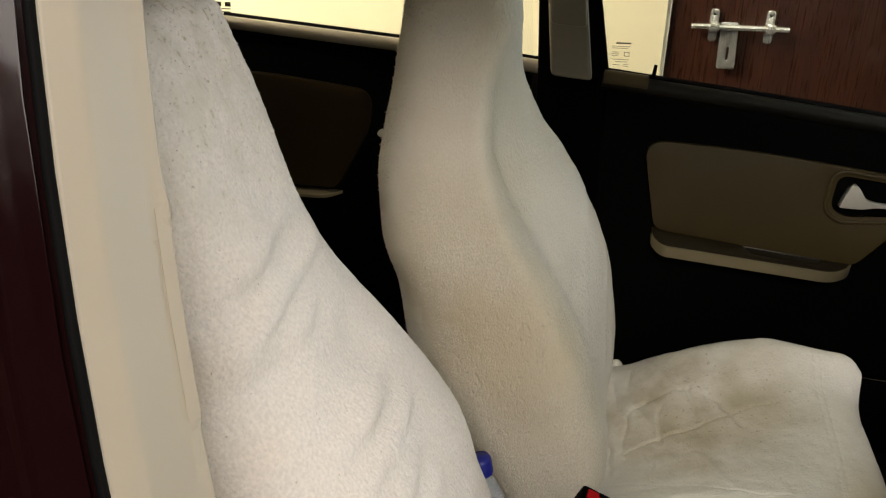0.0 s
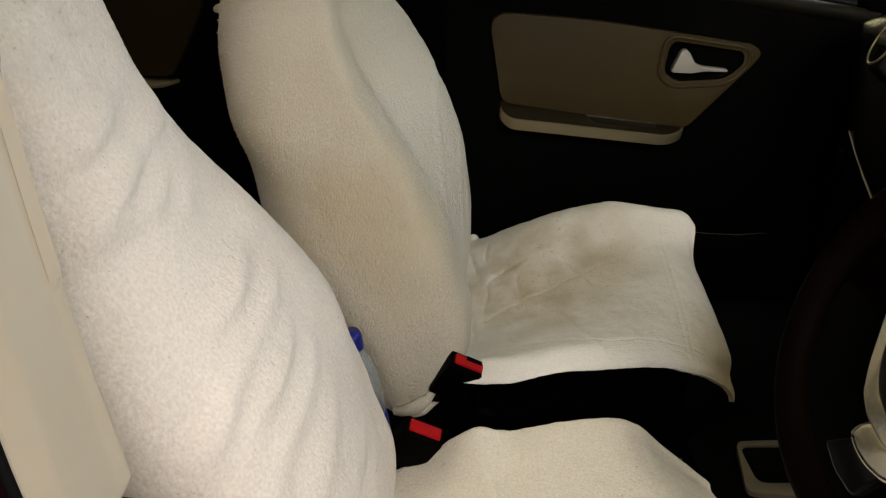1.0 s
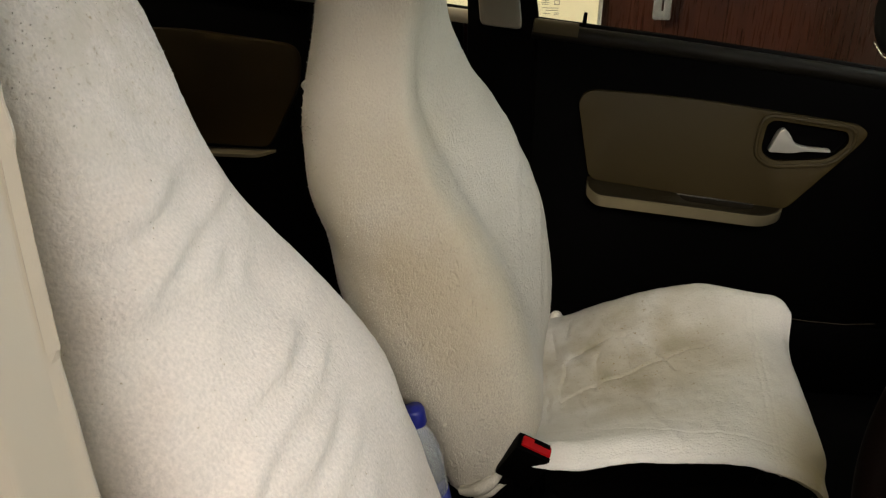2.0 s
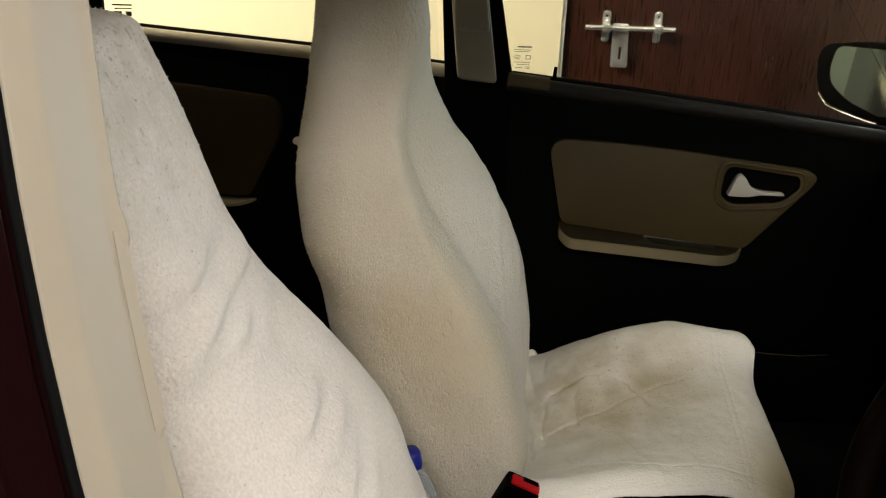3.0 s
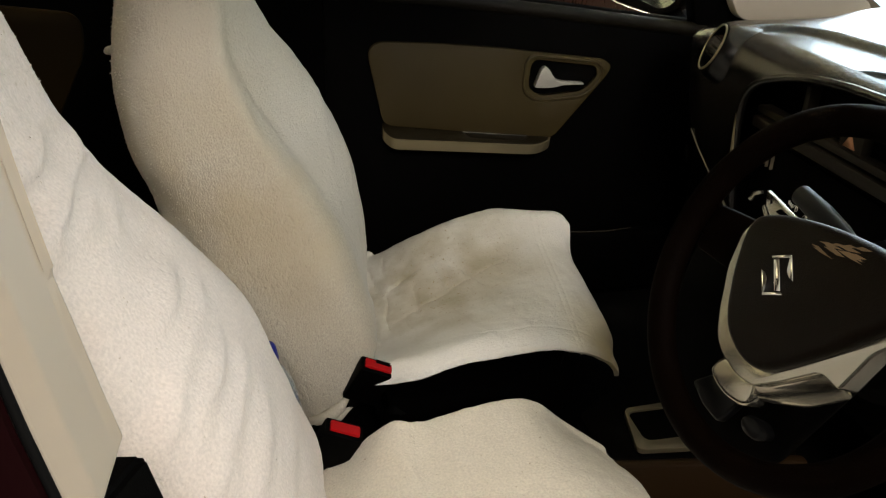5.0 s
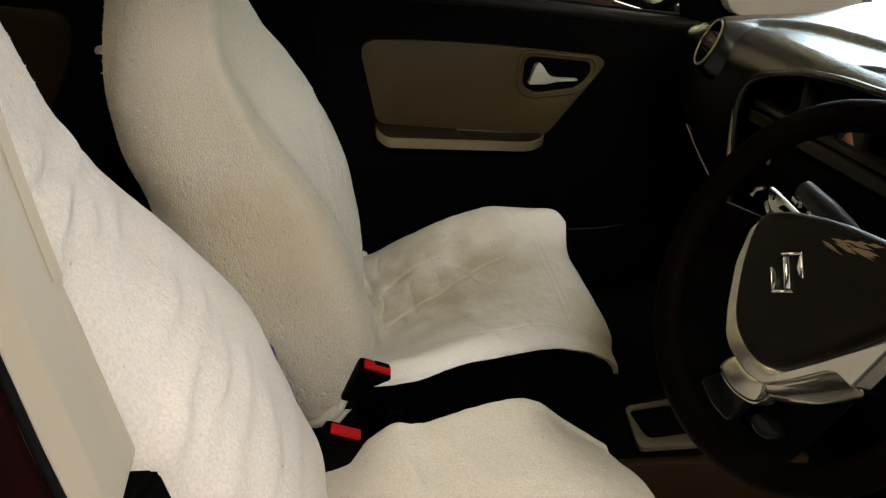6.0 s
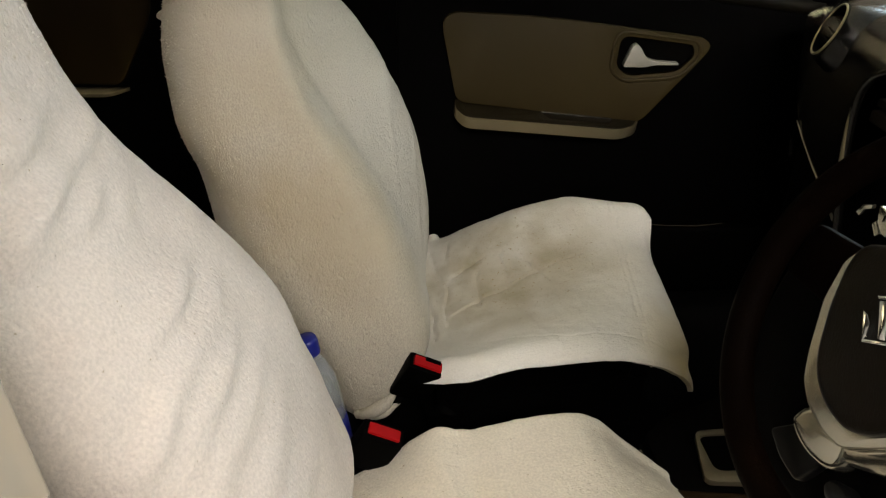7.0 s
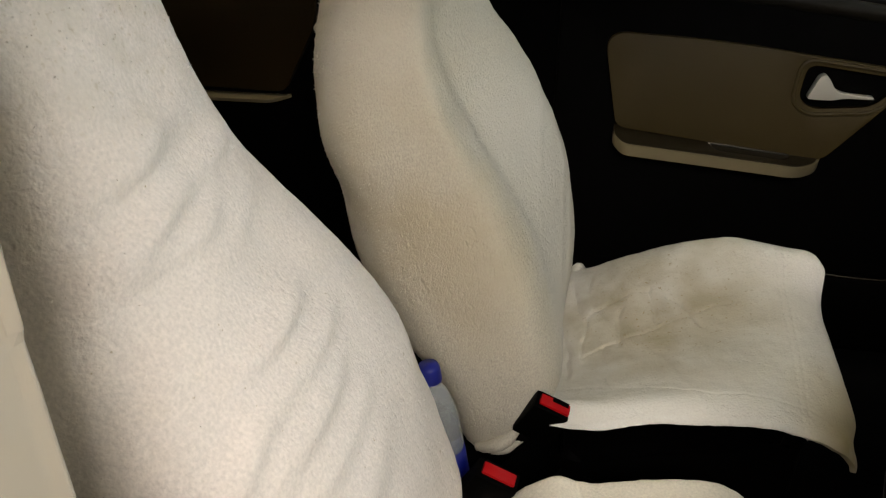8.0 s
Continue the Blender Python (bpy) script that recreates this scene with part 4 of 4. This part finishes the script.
Y1 = [0.50, 0.52, 0.53, 0.53, 0.53, 0.53, 0.53, 0.52, 0.495, 0.465, 0.45, 0.445]
EZ = [0.33, 0.375, 0.440, 0.436, 0.447, 0.462, 0.447, 0.417, 0.395, 0.366, 0.295, 0.24]
DC = [0.33, 0.385, 0.42, 0.43, 0.44, 0.456, 0.460, 0.452, 0.428, 0.385, 0.30, 0.235]
DL = []
for x, y1, ez, c in zip(XD, Y1, EZ, DC):
    DL.append([(0.012, c - 0.10), (0.018, c - 0.02), (0.05, c + 0.012), (0.15, c + 0.008), (0.26, c), (0.37, 0.7 * c + 0.3 * ez + 0.004), (y1 - 0.035, ez + 0.002), (y1, ez - 0.004), (y1 + 0.006, ez - 0.06)])
part("cushion_cover", moved(seat_cushion(XD, DL, lambda u, v: 0.0, 15.0, False), S2), TERRY_SEAT, dseat, "cream terry cushion cover")


part("cloth_tuck", moved(cloth_roll([(0.10, 0.40, 0.425), (0.14, 0.45, 0.418), (0.150, 0.480, 0.418), (0.166, 0.496, 0.394)], 0.014, 9.0), S2), TERRY, dseat, "crumpled cloth where back and cushion meet")
part("cloth_corner", moved(cloth_roll([(0.140, 0.505, 0.49), (0.152, 0.517, 0.458), (0.158, 0.520, 0.42), (0.155, 0.515, 0.38)], 0.012, 12.0), S2), TERRY, dseat)


def buckle(place, turn, label, slot=False):
    b = thing("seat_belt_buckle", place, label, "seat belt buckle", "seat belt buckles")
    b.matrix_world = Matrix.Translation(place) @ turn
    part("buckle_body", box((-0.016, -0.031, -0.085), (0.016, 0.031, 0.0), 0.006), BLACK, b)
    part("release_button", box((-0.009, -0.024, -0.004), (0.009, 0.024, 0.0045), 0.003), RED, b, "red release button")
    if slot:
        part("latch_slot", box((-0.0105, -0.006, 0.0), (-0.0022, 0.0205, 0.0052), 0.0008), BLACK, b, "black latch slot")
    part("stalk", tube([(0, 0, -0.08), (-0.01, 0, -0.15), (-0.02, 0, -0.24)], 0.011, 8, False, 1.6), BLACK, b)
    return b


BUCKLE = Matrix.Rotation(radians(18), 4, "X") @ Matrix.Rotation(radians(22), 4, "Y") @ Matrix.Rotation(radians(-100), 4, "Z")
buckle((0.2985, 0.655, 0.458), BUCKLE, "black seat belt buckle with a red button beside the passenger seat", True)
buckle((0.2265, 0.505, 0.458), BUCKLE, "black seat belt buckle with a red button beside the driver seat")

car(part("tunnel", box((-0.3, 0.495, 0.205), (0.62, 0.605, 0.318), 0.02), CARPET), "black carpeted tunnel between the front seats")
bottle = thing("water_bottle", (0.158, 0.598, 0.318), "clear plastic water bottle with a blue cap between the seats", "bottle")
bottle.rotation_euler = (0, radians(-9.5), 0)
part("bottle_body", lathe([(0.022, 0), (0.028, 0.005), (0.0285, 0.06), (0.027, 0.066), (0.0285, 0.072), (0.0285, 0.150), (0.026, 0.172), (0.019, 0.196), (0.0135, 0.208), (0.0135, 0.216)], 28), BOTTLE, bottle)
part("cap", lathe([(0.0150, 0.216), (0.0158, 0.218), (0.0158, 0.238), (0.0135, 0.244), (0.0, 0.2445)], 28), BLUE, bottle, "blue screw cap")
part("wrapper", lathe([(0.0290, 0.030), (0.0290, 0.095)], 28), BLUE, bottle, "blue label band")

# ---------- centre console ----------
con = thing("centre_console", (0.7, 0.5, 0.21), "brown plastic centre console with a champagne tray surround", "console")
C = Matrix.Translation((-0.7, -0.5, -0.21))
hole = rounded(rect(0.705, 0.463, 0.885, 0.538), 0.016)
part("console_body", moved(moved(prism(rounded([(0.63, 0.447), (0.95, 0.402), (0.95, 0.70), (0.68, 0.60), (0.63, 0.56)], 0.02), 0.172, (), 0.006), Matrix.Translation((0, 0, 0.213))), C), BLACK, con)
part("side_panel", moved(moved(prism(rounded([(0.632, 0.445), (0.95, 0.400), (0.95, 0.380), (0.632, 0.425)], 0.008), 0.173, (), 0.005), Matrix.Translation((0, 0, 0.213))), C), BROWN, con, "brown plastic side panel")
part("tray_surround", moved(moved(prism(rounded([(0.683, 0.446), (0.90, 0.423), (0.90, 0.556), (0.71, 0.548), (0.702, 0.540)], 0.015), 0.010, [hole], 0.003), Matrix.Translation((0, 0, 0.387))), C), CONSOLE_TRIM, con, "champagne tray surround")
part("tray_floor", moved(moved(prism(hole, 0.004), Matrix.Translation((0, 0, 0.389))), C), BLACK, con)
grille = part("rear_grille", moved(box((0.622, 0.46, 0.29), (0.632, 0.55, 0.375), 0.003), C), BLACK, con)
for k in range(5):
    part("grille_slat", moved(box((0.617, 0.466 + 0.017 * k, 0.298), (0.624, 0.472 + 0.017 * k, 0.370), 0.0012), C), CONSOLE_TRIM, grille)
hb = thing("handbrake", (0.42, 0.6, 0.21), "black handbrake lever between the seats", "handbrake")
part("lever", tube([(0.16, 0, 0.06), (0.05, 0, 0.10), (-0.05, 0, 0.135), (-0.11, 0, 0.155)], lambda s: 0.012 + 0.006 * s, 10), BLACK, hb)
part("boot", box((0.06, -0.04, 0.001), (0.22, 0.04, 0.08), 0.015), CARPET, hb)

# ---------- dashboard ----------
dash = thing("dashboard", (1.1, 0.6, 0.6), "dark grained plastic dashboard with a top tray and round side vent", "dashboard")
K = Matrix.Translation((-1.1, -0.6, -0.6))


ARCH = [(0.762, 0.60), (0.770, 0.71), (0.776, 0.775), (0.775, 0.837), (0.761, 0.877), (0.729, 0.905), (0.657, 0.930), (0.59, 0.940), (0.52, 0.945), (0.43, 0.943), (0.36, 0.90), (0.345, 0.83), (0.355, 0.745), (0.365, 0.60)]
AY, AZ = [(i, p[0]) for i, p in enumerate(ARCH)], [(i, p[1]) for i, p in enumerate(ARCH)]
ARCH_LINE = [(curve_at(AY, i / 6), curve_at(AZ, i / 6)) for i in range(6 * 13 + 1)]


def inside(y, z, poly):
    hit = False
    for (y0, z0), (y1, z1) in zip(poly, poly[1:] + poly[:1]):
        if (z0 > z) != (z1 > z) and y < (y1 - y0) * (z - z0) / (z1 - z0) + y0:
            hit = not hit
    return hit


PROF = [(0.985, 0.62), (0.972, 0.72), (0.963, 0.82), (0.960, 0.88), (0.966, 0.920), (0.985, 0.945), (1.02, 0.958), (1.08, 0.962), (1.16, 0.962), (1.25, 0.966), (1.38, 0.982), (1.47, 0.968), (1.53, 0.938)]
PX, PZ = [(i, p[0]) for i, p in enumerate(PROF)], [(i, p[1]) for i, p in enumerate(PROF)]


def lip_x(z):
    """Where the facing lip of the dashboard stands at a height."""
    return curve_at([(p[1], p[0]) for p in PROF[:6]], z)


def dash_top():
    """Shell: the face towards the seats with the arched opening, over the crown and forward to the windscreen."""
    def fn(u, v):
        s = u * (len(PROF) - 1)
        x, z = curve_at(PX, s), curve_at(PZ, s)
        y = 0.03 + 1.06 * v
        end = max(0.0, (y - 0.90) / 0.19, (0.12 - y) / 0.19)
        x += 0.075 * end * end * max(0.0, 1 - u * 1.1)
        z -= 0.055 * end * end * min(1, u * 2)
        if u > 0.5:
            for cx, cy, hx, hy, deep in ((1.085, 0.665, 0.100, 0.245, 0.013), (1.062, 0.50, 0.045, 0.125, 0.007)):
                dy = max(0.0, abs(y - cy) - (hy - hx)) / hx
                d = math.hypot((x - cx + 0.15 * (y - cy)) / hx, dy)
                k = max(0.0, min(1.0, (1.0 - d) / 0.40))
                z -= deep * k * k * (3 - 2 * k)
        return (x, y, z)

    bm = sheet(fn, 288, 330)
    gone = [f for f in bm.faces if f.calc_center_median().x < 1.0 and inside(f.calc_center_median().y, f.calc_center_median().z, ARCH_LINE)]
    bmesh.ops.delete(bm, geom=gone, context="FACES")
    low = [(0.58, 0.70), (0.66, 0.809), (0.695, 0.867), (0.75, 0.941), (0.817, 0.986), (0.884, 0.998), (0.925, 1.07), (0.95, 1.2)]
    gone = [f for f in bm.faces if f.calc_center_median().x < 1.05 and f.calc_center_median().y > curve_at(low, f.calc_center_median().z)]
    bmesh.ops.delete(bm, geom=gone, context="FACES")
    return thick(bm, 0.006)


part("dash_shell", moved(dash_top(), K), DASH, dash)
part("dash_lower", moved(box((1.04, 0.04, 0.42), (1.40, 1.05, 0.86), 0.03), K), BLACK, dash, "black lower dashboard")
edge = [(lip_x(z) - 0.001, y, z) for y, z in ARCH_LINE]
part("stack_arch", moved(tube(edge, 0.007, 10), K), DASH, dash, "rolled edge of the centre opening")
for leg in (edge[5:20], edge[::-1][5:20]):
    part("arch_leg", moved(tube([(x - 0.004, y, z) for x, y, z in leg], lambda s: 0.0065 - 0.004 * s, 10), K), SATIN_EDGE, dash, "champagne arch leg")
part("stack_panel", moved(box((1.022, 0.34, 0.60), (1.034, 0.79, 0.95), 0.003), K), BLACK, dash)
part("stack_bar", moved(box((0.988, 0.40, 0.812), (1.020, 0.775, 0.832), 0.004), K), TAUPE, dash, "taupe trim bar")
part("stack_bar", moved(box((0.994, 0.40, 0.837), (1.020, 0.775, 0.850), 0.003), K), TAUPE, dash, "taupe trim bar")
part("stack_strut", moved(box((0.998, 0.652, 0.850), (1.020, 0.664, 0.915), 0.003), K), TAUPE, dash)
hz = part("hazard_button", moved(box((1.000, 0.513, 0.843), (1.020, 0.564, 0.879), 0.003), K), TAUPE, dash, "hazard light button")
# Orange glint on the button, put into the colour of a small triangle.
part("amber_glint", moved(wall_yz([(0.526, 0.854), (0.553, 0.854), (0.540, 0.876)], 0.9985, 1.0005), K), AMBER, hz, "small amber triangle, orange glint put into colour")
part("audio_unit", moved(box((1.014, 0.40, 0.66), (1.020, 0.74, 0.79), 0.002), K), BLACK, dash)
for k in range(3):
    part("vent_slat", moved(box((1.008, 0.752 - 0.014 * k, 0.745), (1.02, 0.754 - 0.014 * k, 0.79), 0.0006), K), SATIN, dash)
face = Vector((-0.84, 0.28, 0.38)).to_track_quat("Z", "Y").to_matrix().to_4x4()
turn = Matrix.Translation((0.958, 0.897, 0.923)) @ face
vent = part("side_vent", moved(moved(tube([(0.043 * math.cos(2 * math.pi * i / 48), 0.043 * math.sin(2 * math.pi * i / 48), 0) for i in range(48)], 0.0019, 8, True), turn), K), SATIN_EDGE, dash, "silver vent ring")
part("vent_core", moved(moved(lathe([(0.0440, -0.030), (0.0436, -0.003), (0.0410, 0.0), (0.0385, -0.014), (0.0, -0.014)], 40), turn), K), BLACK, vent)
part("vent_collar", moved(moved(lathe([(0.066, -0.058), (0.060, -0.036), (0.053, -0.014), (0.0485, -0.005), (0.0463, -0.0028), (0.0442, -0.006), (0.0442, -0.058)], 48), turn), K), DASH, vent, "dash swelling round the vent")
for k in (-1, 0, 1):
    part("vent_vane", moved(moved(box((-0.030, k * 0.016 - 0.001, -0.012), (0.030, k * 0.016 + 0.001, -0.003), 0.0005), turn), K), BLACK, vent)
part("glovebox_edge", moved(tube([(0.969, 0.941, 0.75), (0.972, 0.906, 0.722), (0.975, 0.867, 0.695), (0.979, 0.809, 0.66), (0.981, 0.775, 0.636)], lambda s: 0.0012 + 0.0012 * s, 6), K), SATIN, dash, "thin champagne edge line")

# windscreen, front pillars
ws = thing("windscreen", (1.2, 0.6, 0.95), "clear laminated car windscreen", "windscreen", kind="structure")
part("windscreen_glass", moved(thick(sheet(lambda u, v: (1.54 - 0.82 * u, 0.06 + 1.10 * v, 0.93 + 0.5 * u), 4, 4), 0.005), Matrix.Translation((-1.2, -0.6, -0.95))), GLASS, ws, flat=True).visible_shadow = False
ap = thing("a_pillar", (1.15, 1.18, 0.93), "cream trim on the passenger-side windscreen pillar", "car pillar")
A = Matrix.Translation((-1.15, -1.18, -0.93))
part("pillar_cover", moved(wall_xz(rounded([(1.172, 0.91), (1.50, 0.91), (1.50, 0.94), (0.76, 1.43), (0.70, 1.43), (1.06, 1.055), (1.13, 0.985)], 0.03), 1.165, 1.20, bevel=0.008), A), CREAM, ap)
part("sail_panel", moved(wall_xz([(1.10, 0.87), (1.22, 0.87), (1.22, 0.95), (1.08, 1.075), (1.04, 1.075)], 1.205, 1.25, bevel=0.004), A), BLACK, ap, "black corner panel")

# ---------- steering wheel ----------
sw = thing("steering_wheel", (0.6504, 0.1455, 0.8757), "black leather steering wheel with silver spokes and dark hub pad", "steering wheel")
nrm = Vector((-0.9113, -0.0698, 0.4057))
rgt = Vector((0.0637, -0.9976, -0.0284))
upw = nrm.cross(rgt)
sw.matrix_world = Matrix.Translation(sw.location) @ Matrix((rgt, upw, nrm)).transposed().to_4x4()
ring = [(-0.002 + 0.181 * math.cos(2 * math.pi * i / 96), -0.016 + 0.181 * math.sin(2 * math.pi * i / 96), 0) for i in range(96)]
part("rim", tube(ring, 0.0165, 18, True), LEATHER, sw, "black leather-wrapped rim")
pad = [(-0.0935, 0.0268), (-0.0935, 0.0029), (-0.0800, -0.0324), (-0.0587, -0.0690), (-0.0408, -0.0865), (-0.014, -0.0965), (0.0125, -0.0965), (0.0290, -0.0855), (0.0535, -0.0563), (0.0745, -0.027), (0.0955, 0.0045), (0.111, 0.030), (0.100, 0.060), (0.0465, 0.0662), (0.0024, 0.0608), (-0.0304, 0.0533), (-0.0638, 0.0428)]
part("hub_pad", moved(prism(rounded([(1.03 * x - 0.0006, 1.03 * y) for x, y in pad], 0.012, 4), 0.032, (), 0.010, 5), Matrix.Translation((0, 0, -0.024))), PAD, sw, "dark brown-black hub pad")
outside = [(-0.106, 0.0215), (-0.1140, 0.0019), (-0.1050, -0.0371), (-0.0805, -0.0810), (-0.0627, -0.1050), (-0.0434, -0.1160), (-0.012, -0.1215), (0.0127, -0.1180), (0.0406, -0.0905), (0.0687, -0.0583), (0.0945, -0.0600), (0.1012, -0.0131), (0.128, 0.028)]
within = [(0.110, 0.032), (0.0945, 0.0050), (0.0735, -0.0265), (0.0525, -0.0555), (0.0283, -0.0845), (0.0120, -0.0955), (-0.0135, -0.0955), (-0.0400, -0.0857), (-0.0577, -0.0683), (-0.0788, -0.0320), (-0.0922, 0.0029), (-0.0930, 0.0240)]
part("spoke_trim", moved(prism(rounded(outside + within, 0.007, 4), 0.026, (), 0.0095, 5), Matrix.Translation((0, 0, -0.034))), SILVER, sw, "satin silver spoke trim")
part("spoke_leg", moved(prism(rounded([(-0.0400, -0.1120), (-0.0516, -0.1242), (-0.0552, -0.1436), (-0.0393, -0.1504), (-0.0186, -0.1528), (0.0027, -0.1486), (0.0132, -0.1418), (0.0188, -0.1301), (0.0115, -0.1120)], 0.008, 4), 0.026, (), 0.011, 5), Matrix.Translation((0, 0, -0.043))), SILVER, sw, "satin silver lower leg")
under = moved(prism(rounded([(0.004, -0.116), (0.0237, -0.106), (0.0454, -0.083), (0.060, -0.056), (0.0769, -0.058), (0.0837, -0.0682), (0.0713, -0.0846), (0.0536, -0.1055), (0.0328, -0.1206), (0.0150, -0.1310)], 0.006, 4), 0.012, (), 0.004, 3), Matrix.Translation((0, 0, -0.030)))
for v in under.verts:
    v.co.z -= 1.1 * max(0.0, 0.79 * (v.co.x - 0.0237) - 0.61 * (v.co.y + 0.1107))
part("spoke_underside", under, SILVER, sw, "satin silver underside of the spoke")
for poly in ([(0.100, -0.010), (0.160, -0.030), (0.160, 0.026), (0.118, 0.040)], [(-0.102, -0.045), (-0.180, -0.050), (-0.182, 0.008), (-0.104, 0.020)]):
    part("spoke", moved(prism(rounded(poly, 0.008), 0.016, (), 0.005, 2), Matrix.Translation((0, 0, -0.036))), LEATHER, sw)
part("lower_spoke", moved(prism(rounded([(-0.0765, -0.1746), (-0.0467, -0.1843), (-0.0154, -0.1854), (-0.0070, -0.150), (-0.0500, -0.140)], 0.007), 0.014, (), 0.005, 3), Matrix.Translation((0, 0, -0.046))), STALK, sw, "dark lower spoke")
bars = []
hook = [[(-0.0199, 0.0123), (0.0017, 0.0253), (0.0030, 0.0225), (-0.0165, 0.0105)], [(0.0017, 0.0253), (0.0214, 0.0050), (0.0150, 0.0052), (0.0075, 0.0095), (0.0022, 0.0195)]]
stem = [(-0.0150, 0.0105), (-0.0085, 0.0140), (0.0150, -0.0105), (0.0085, -0.0140)]
for poly in hook + [[(-x, -y) for x, y in p] for p in hook] + [stem]:
    bars.append(moved(prism(poly, 0.0034, (), 0.0006), Matrix.Translation((-0.0225, -0.008, 0.0076))))
part("emblem", joined(*bars), CHROME, sw, "chrome emblem")
scuff = random.Random(5)
for k in range(16):
    x0 = scuff.uniform(-0.014, 0.034)
    y0 = 0.036 + 0.33 * (x0 + 0.014) + scuff.uniform(-0.003, 0.006)
    run_x, run_y, w = scuff.uniform(0.012, 0.030), scuff.uniform(0.0, 0.006), scuff.uniform(0.0008, 0.0021)
    part("pad_scuff", moved(prism([(x0, y0), (x0 + run_x * 0.35, y0 + run_y * 0.5 + w), (x0 + run_x, y0 + run_y), (x0 + run_x * 0.5, y0 + run_y * 0.4 - w * 0.7)], 0.0003 + 0.00005 * k), Matrix.Translation((0, 0, 0.0079))), TAN, sw, "worn tan scuff")
part("column_knob", moved(lathe([(0.009, -0.068), (0.0115, -0.045), (0.0125, -0.040), (0.0135, -0.033), (0.0115, -0.027), (0.006, -0.024), (0.0, -0.0235)], 24), Matrix.Translation((0.027, -0.157, 0)) @ Matrix.Diagonal((1.25, 0.75, 1, 1))), STALK, sw, "satin column knob")
col = thing("steering_column", (0.74, 0.155, 0.83), "black steering column cowl with a wiper stalk", "steering column")
part("cowl", moved(lathe([(0.07, -0.20), (0.085, -0.17), (0.092, -0.06), (0.080, -0.02), (0.05, -0.005), (0.0, -0.005)], 32), Matrix((rgt, upw, nrm)).transposed().to_4x4()), BLACK, col)
shield = [(-0.044 + 0.164 * math.cos(radians(a)), -0.040 + 0.168 * math.sin(radians(a))) for a in range(175, 312, 12)] + [(0.08, -0.04), (-0.05, 0.0)]
part("lower_cowl", moved(moved(prism(rounded(shield, 0.01), 0.02, (), 0.008, 3), Matrix.Translation((0, 0, 0.031))), Matrix((rgt, upw, nrm)).transposed().to_4x4()), BLACK, col, "black lower column cover")
# stalk end and bright switch trims that show over the hub, in world places
CW = Matrix.Translation((-0.74, -0.155, -0.83))
stalk = part("wiper_stalk", moved(tube([(0.80, 0.215, 0.833), (0.80, 0.282, 0.852), (0.80, 0.322, 0.858), (0.80, 0.357, 0.864), (0.80, 0.366, 0.865)], lambda s: 0.006 + 0.009 * math.sin(min(1.0, s * 1.4) * 2.2), 16), CW), STALK, col, "black wiper stalk with printed marks")
for y, z, wide in ((0.366, 0.862, 0.0016), (0.3625, 0.861, 0.0008), (0.3590, 0.860, 0.0016)):
    part("stalk_mark", moved(box((0.7845, y - wide / 2, z - 0.0095), (0.7860, y + wide / 2, z - 0.0045), 0.0), CW), LEVER, stalk, "pale printed mark")
for y, z in ((0.351, 0.8535), (0.330, 0.8495)):
    part("stalk_mark", moved(tube([(0.7845, y + 0.0042 * math.cos(a * 0.5), z + 0.0034 * math.sin(a * 0.5)) for a in range(9)], 0.0006, 6), CW), LEVER, stalk, "pale printed wiper symbol")
    part("stalk_mark", moved(box((0.7840, y - 0.0004, z - 0.0045), (0.7852, y + 0.0004, z + 0.0025), 0.0), CW), LEVER, stalk, "pale printed wiper symbol")
leaf = part("switch_trim", moved(wall_yz(rounded([(0.431, 0.843), (0.428, 0.825), (0.411, 0.813), (0.366, 0.833), (0.398, 0.838)], [0.001, 0.008, 0.008, 0.002, 0.03]), 0.798, 0.804, bevel=0.002), CW), SILVER, col, "satin silver switch trim")
part("switch_slot", moved(wall_yz(rounded([(0.404, 0.824), (0.386, 0.8245), (0.378, 0.830), (0.396, 0.832)], 0.002), 0.7972, 0.799), CW), BLACK, leaf, "dark slot in the trim")
part("switch_slot", moved(box((0.7972, 0.4175, 0.829), (0.799, 0.4187, 0.836), 0.0), CW), BLACK, leaf, "dark slot in the trim")
part("switch_trim", moved(wall_yz([(0.470, 0.815), (0.461, 0.830), (0.445, 0.837), (0.4445, 0.832), (0.457, 0.825), (0.463, 0.814)], 0.798, 0.804, bevel=0.001), CW), SILVER, col, "satin silver switch edge")
part("switch_trim", moved(wall_yz([(0.436, 0.817), (0.431, 0.823), (0.419, 0.812), (0.425, 0.806)], 0.798, 0.804, bevel=0.001), CW), SILVER, col, "satin silver switch edge")
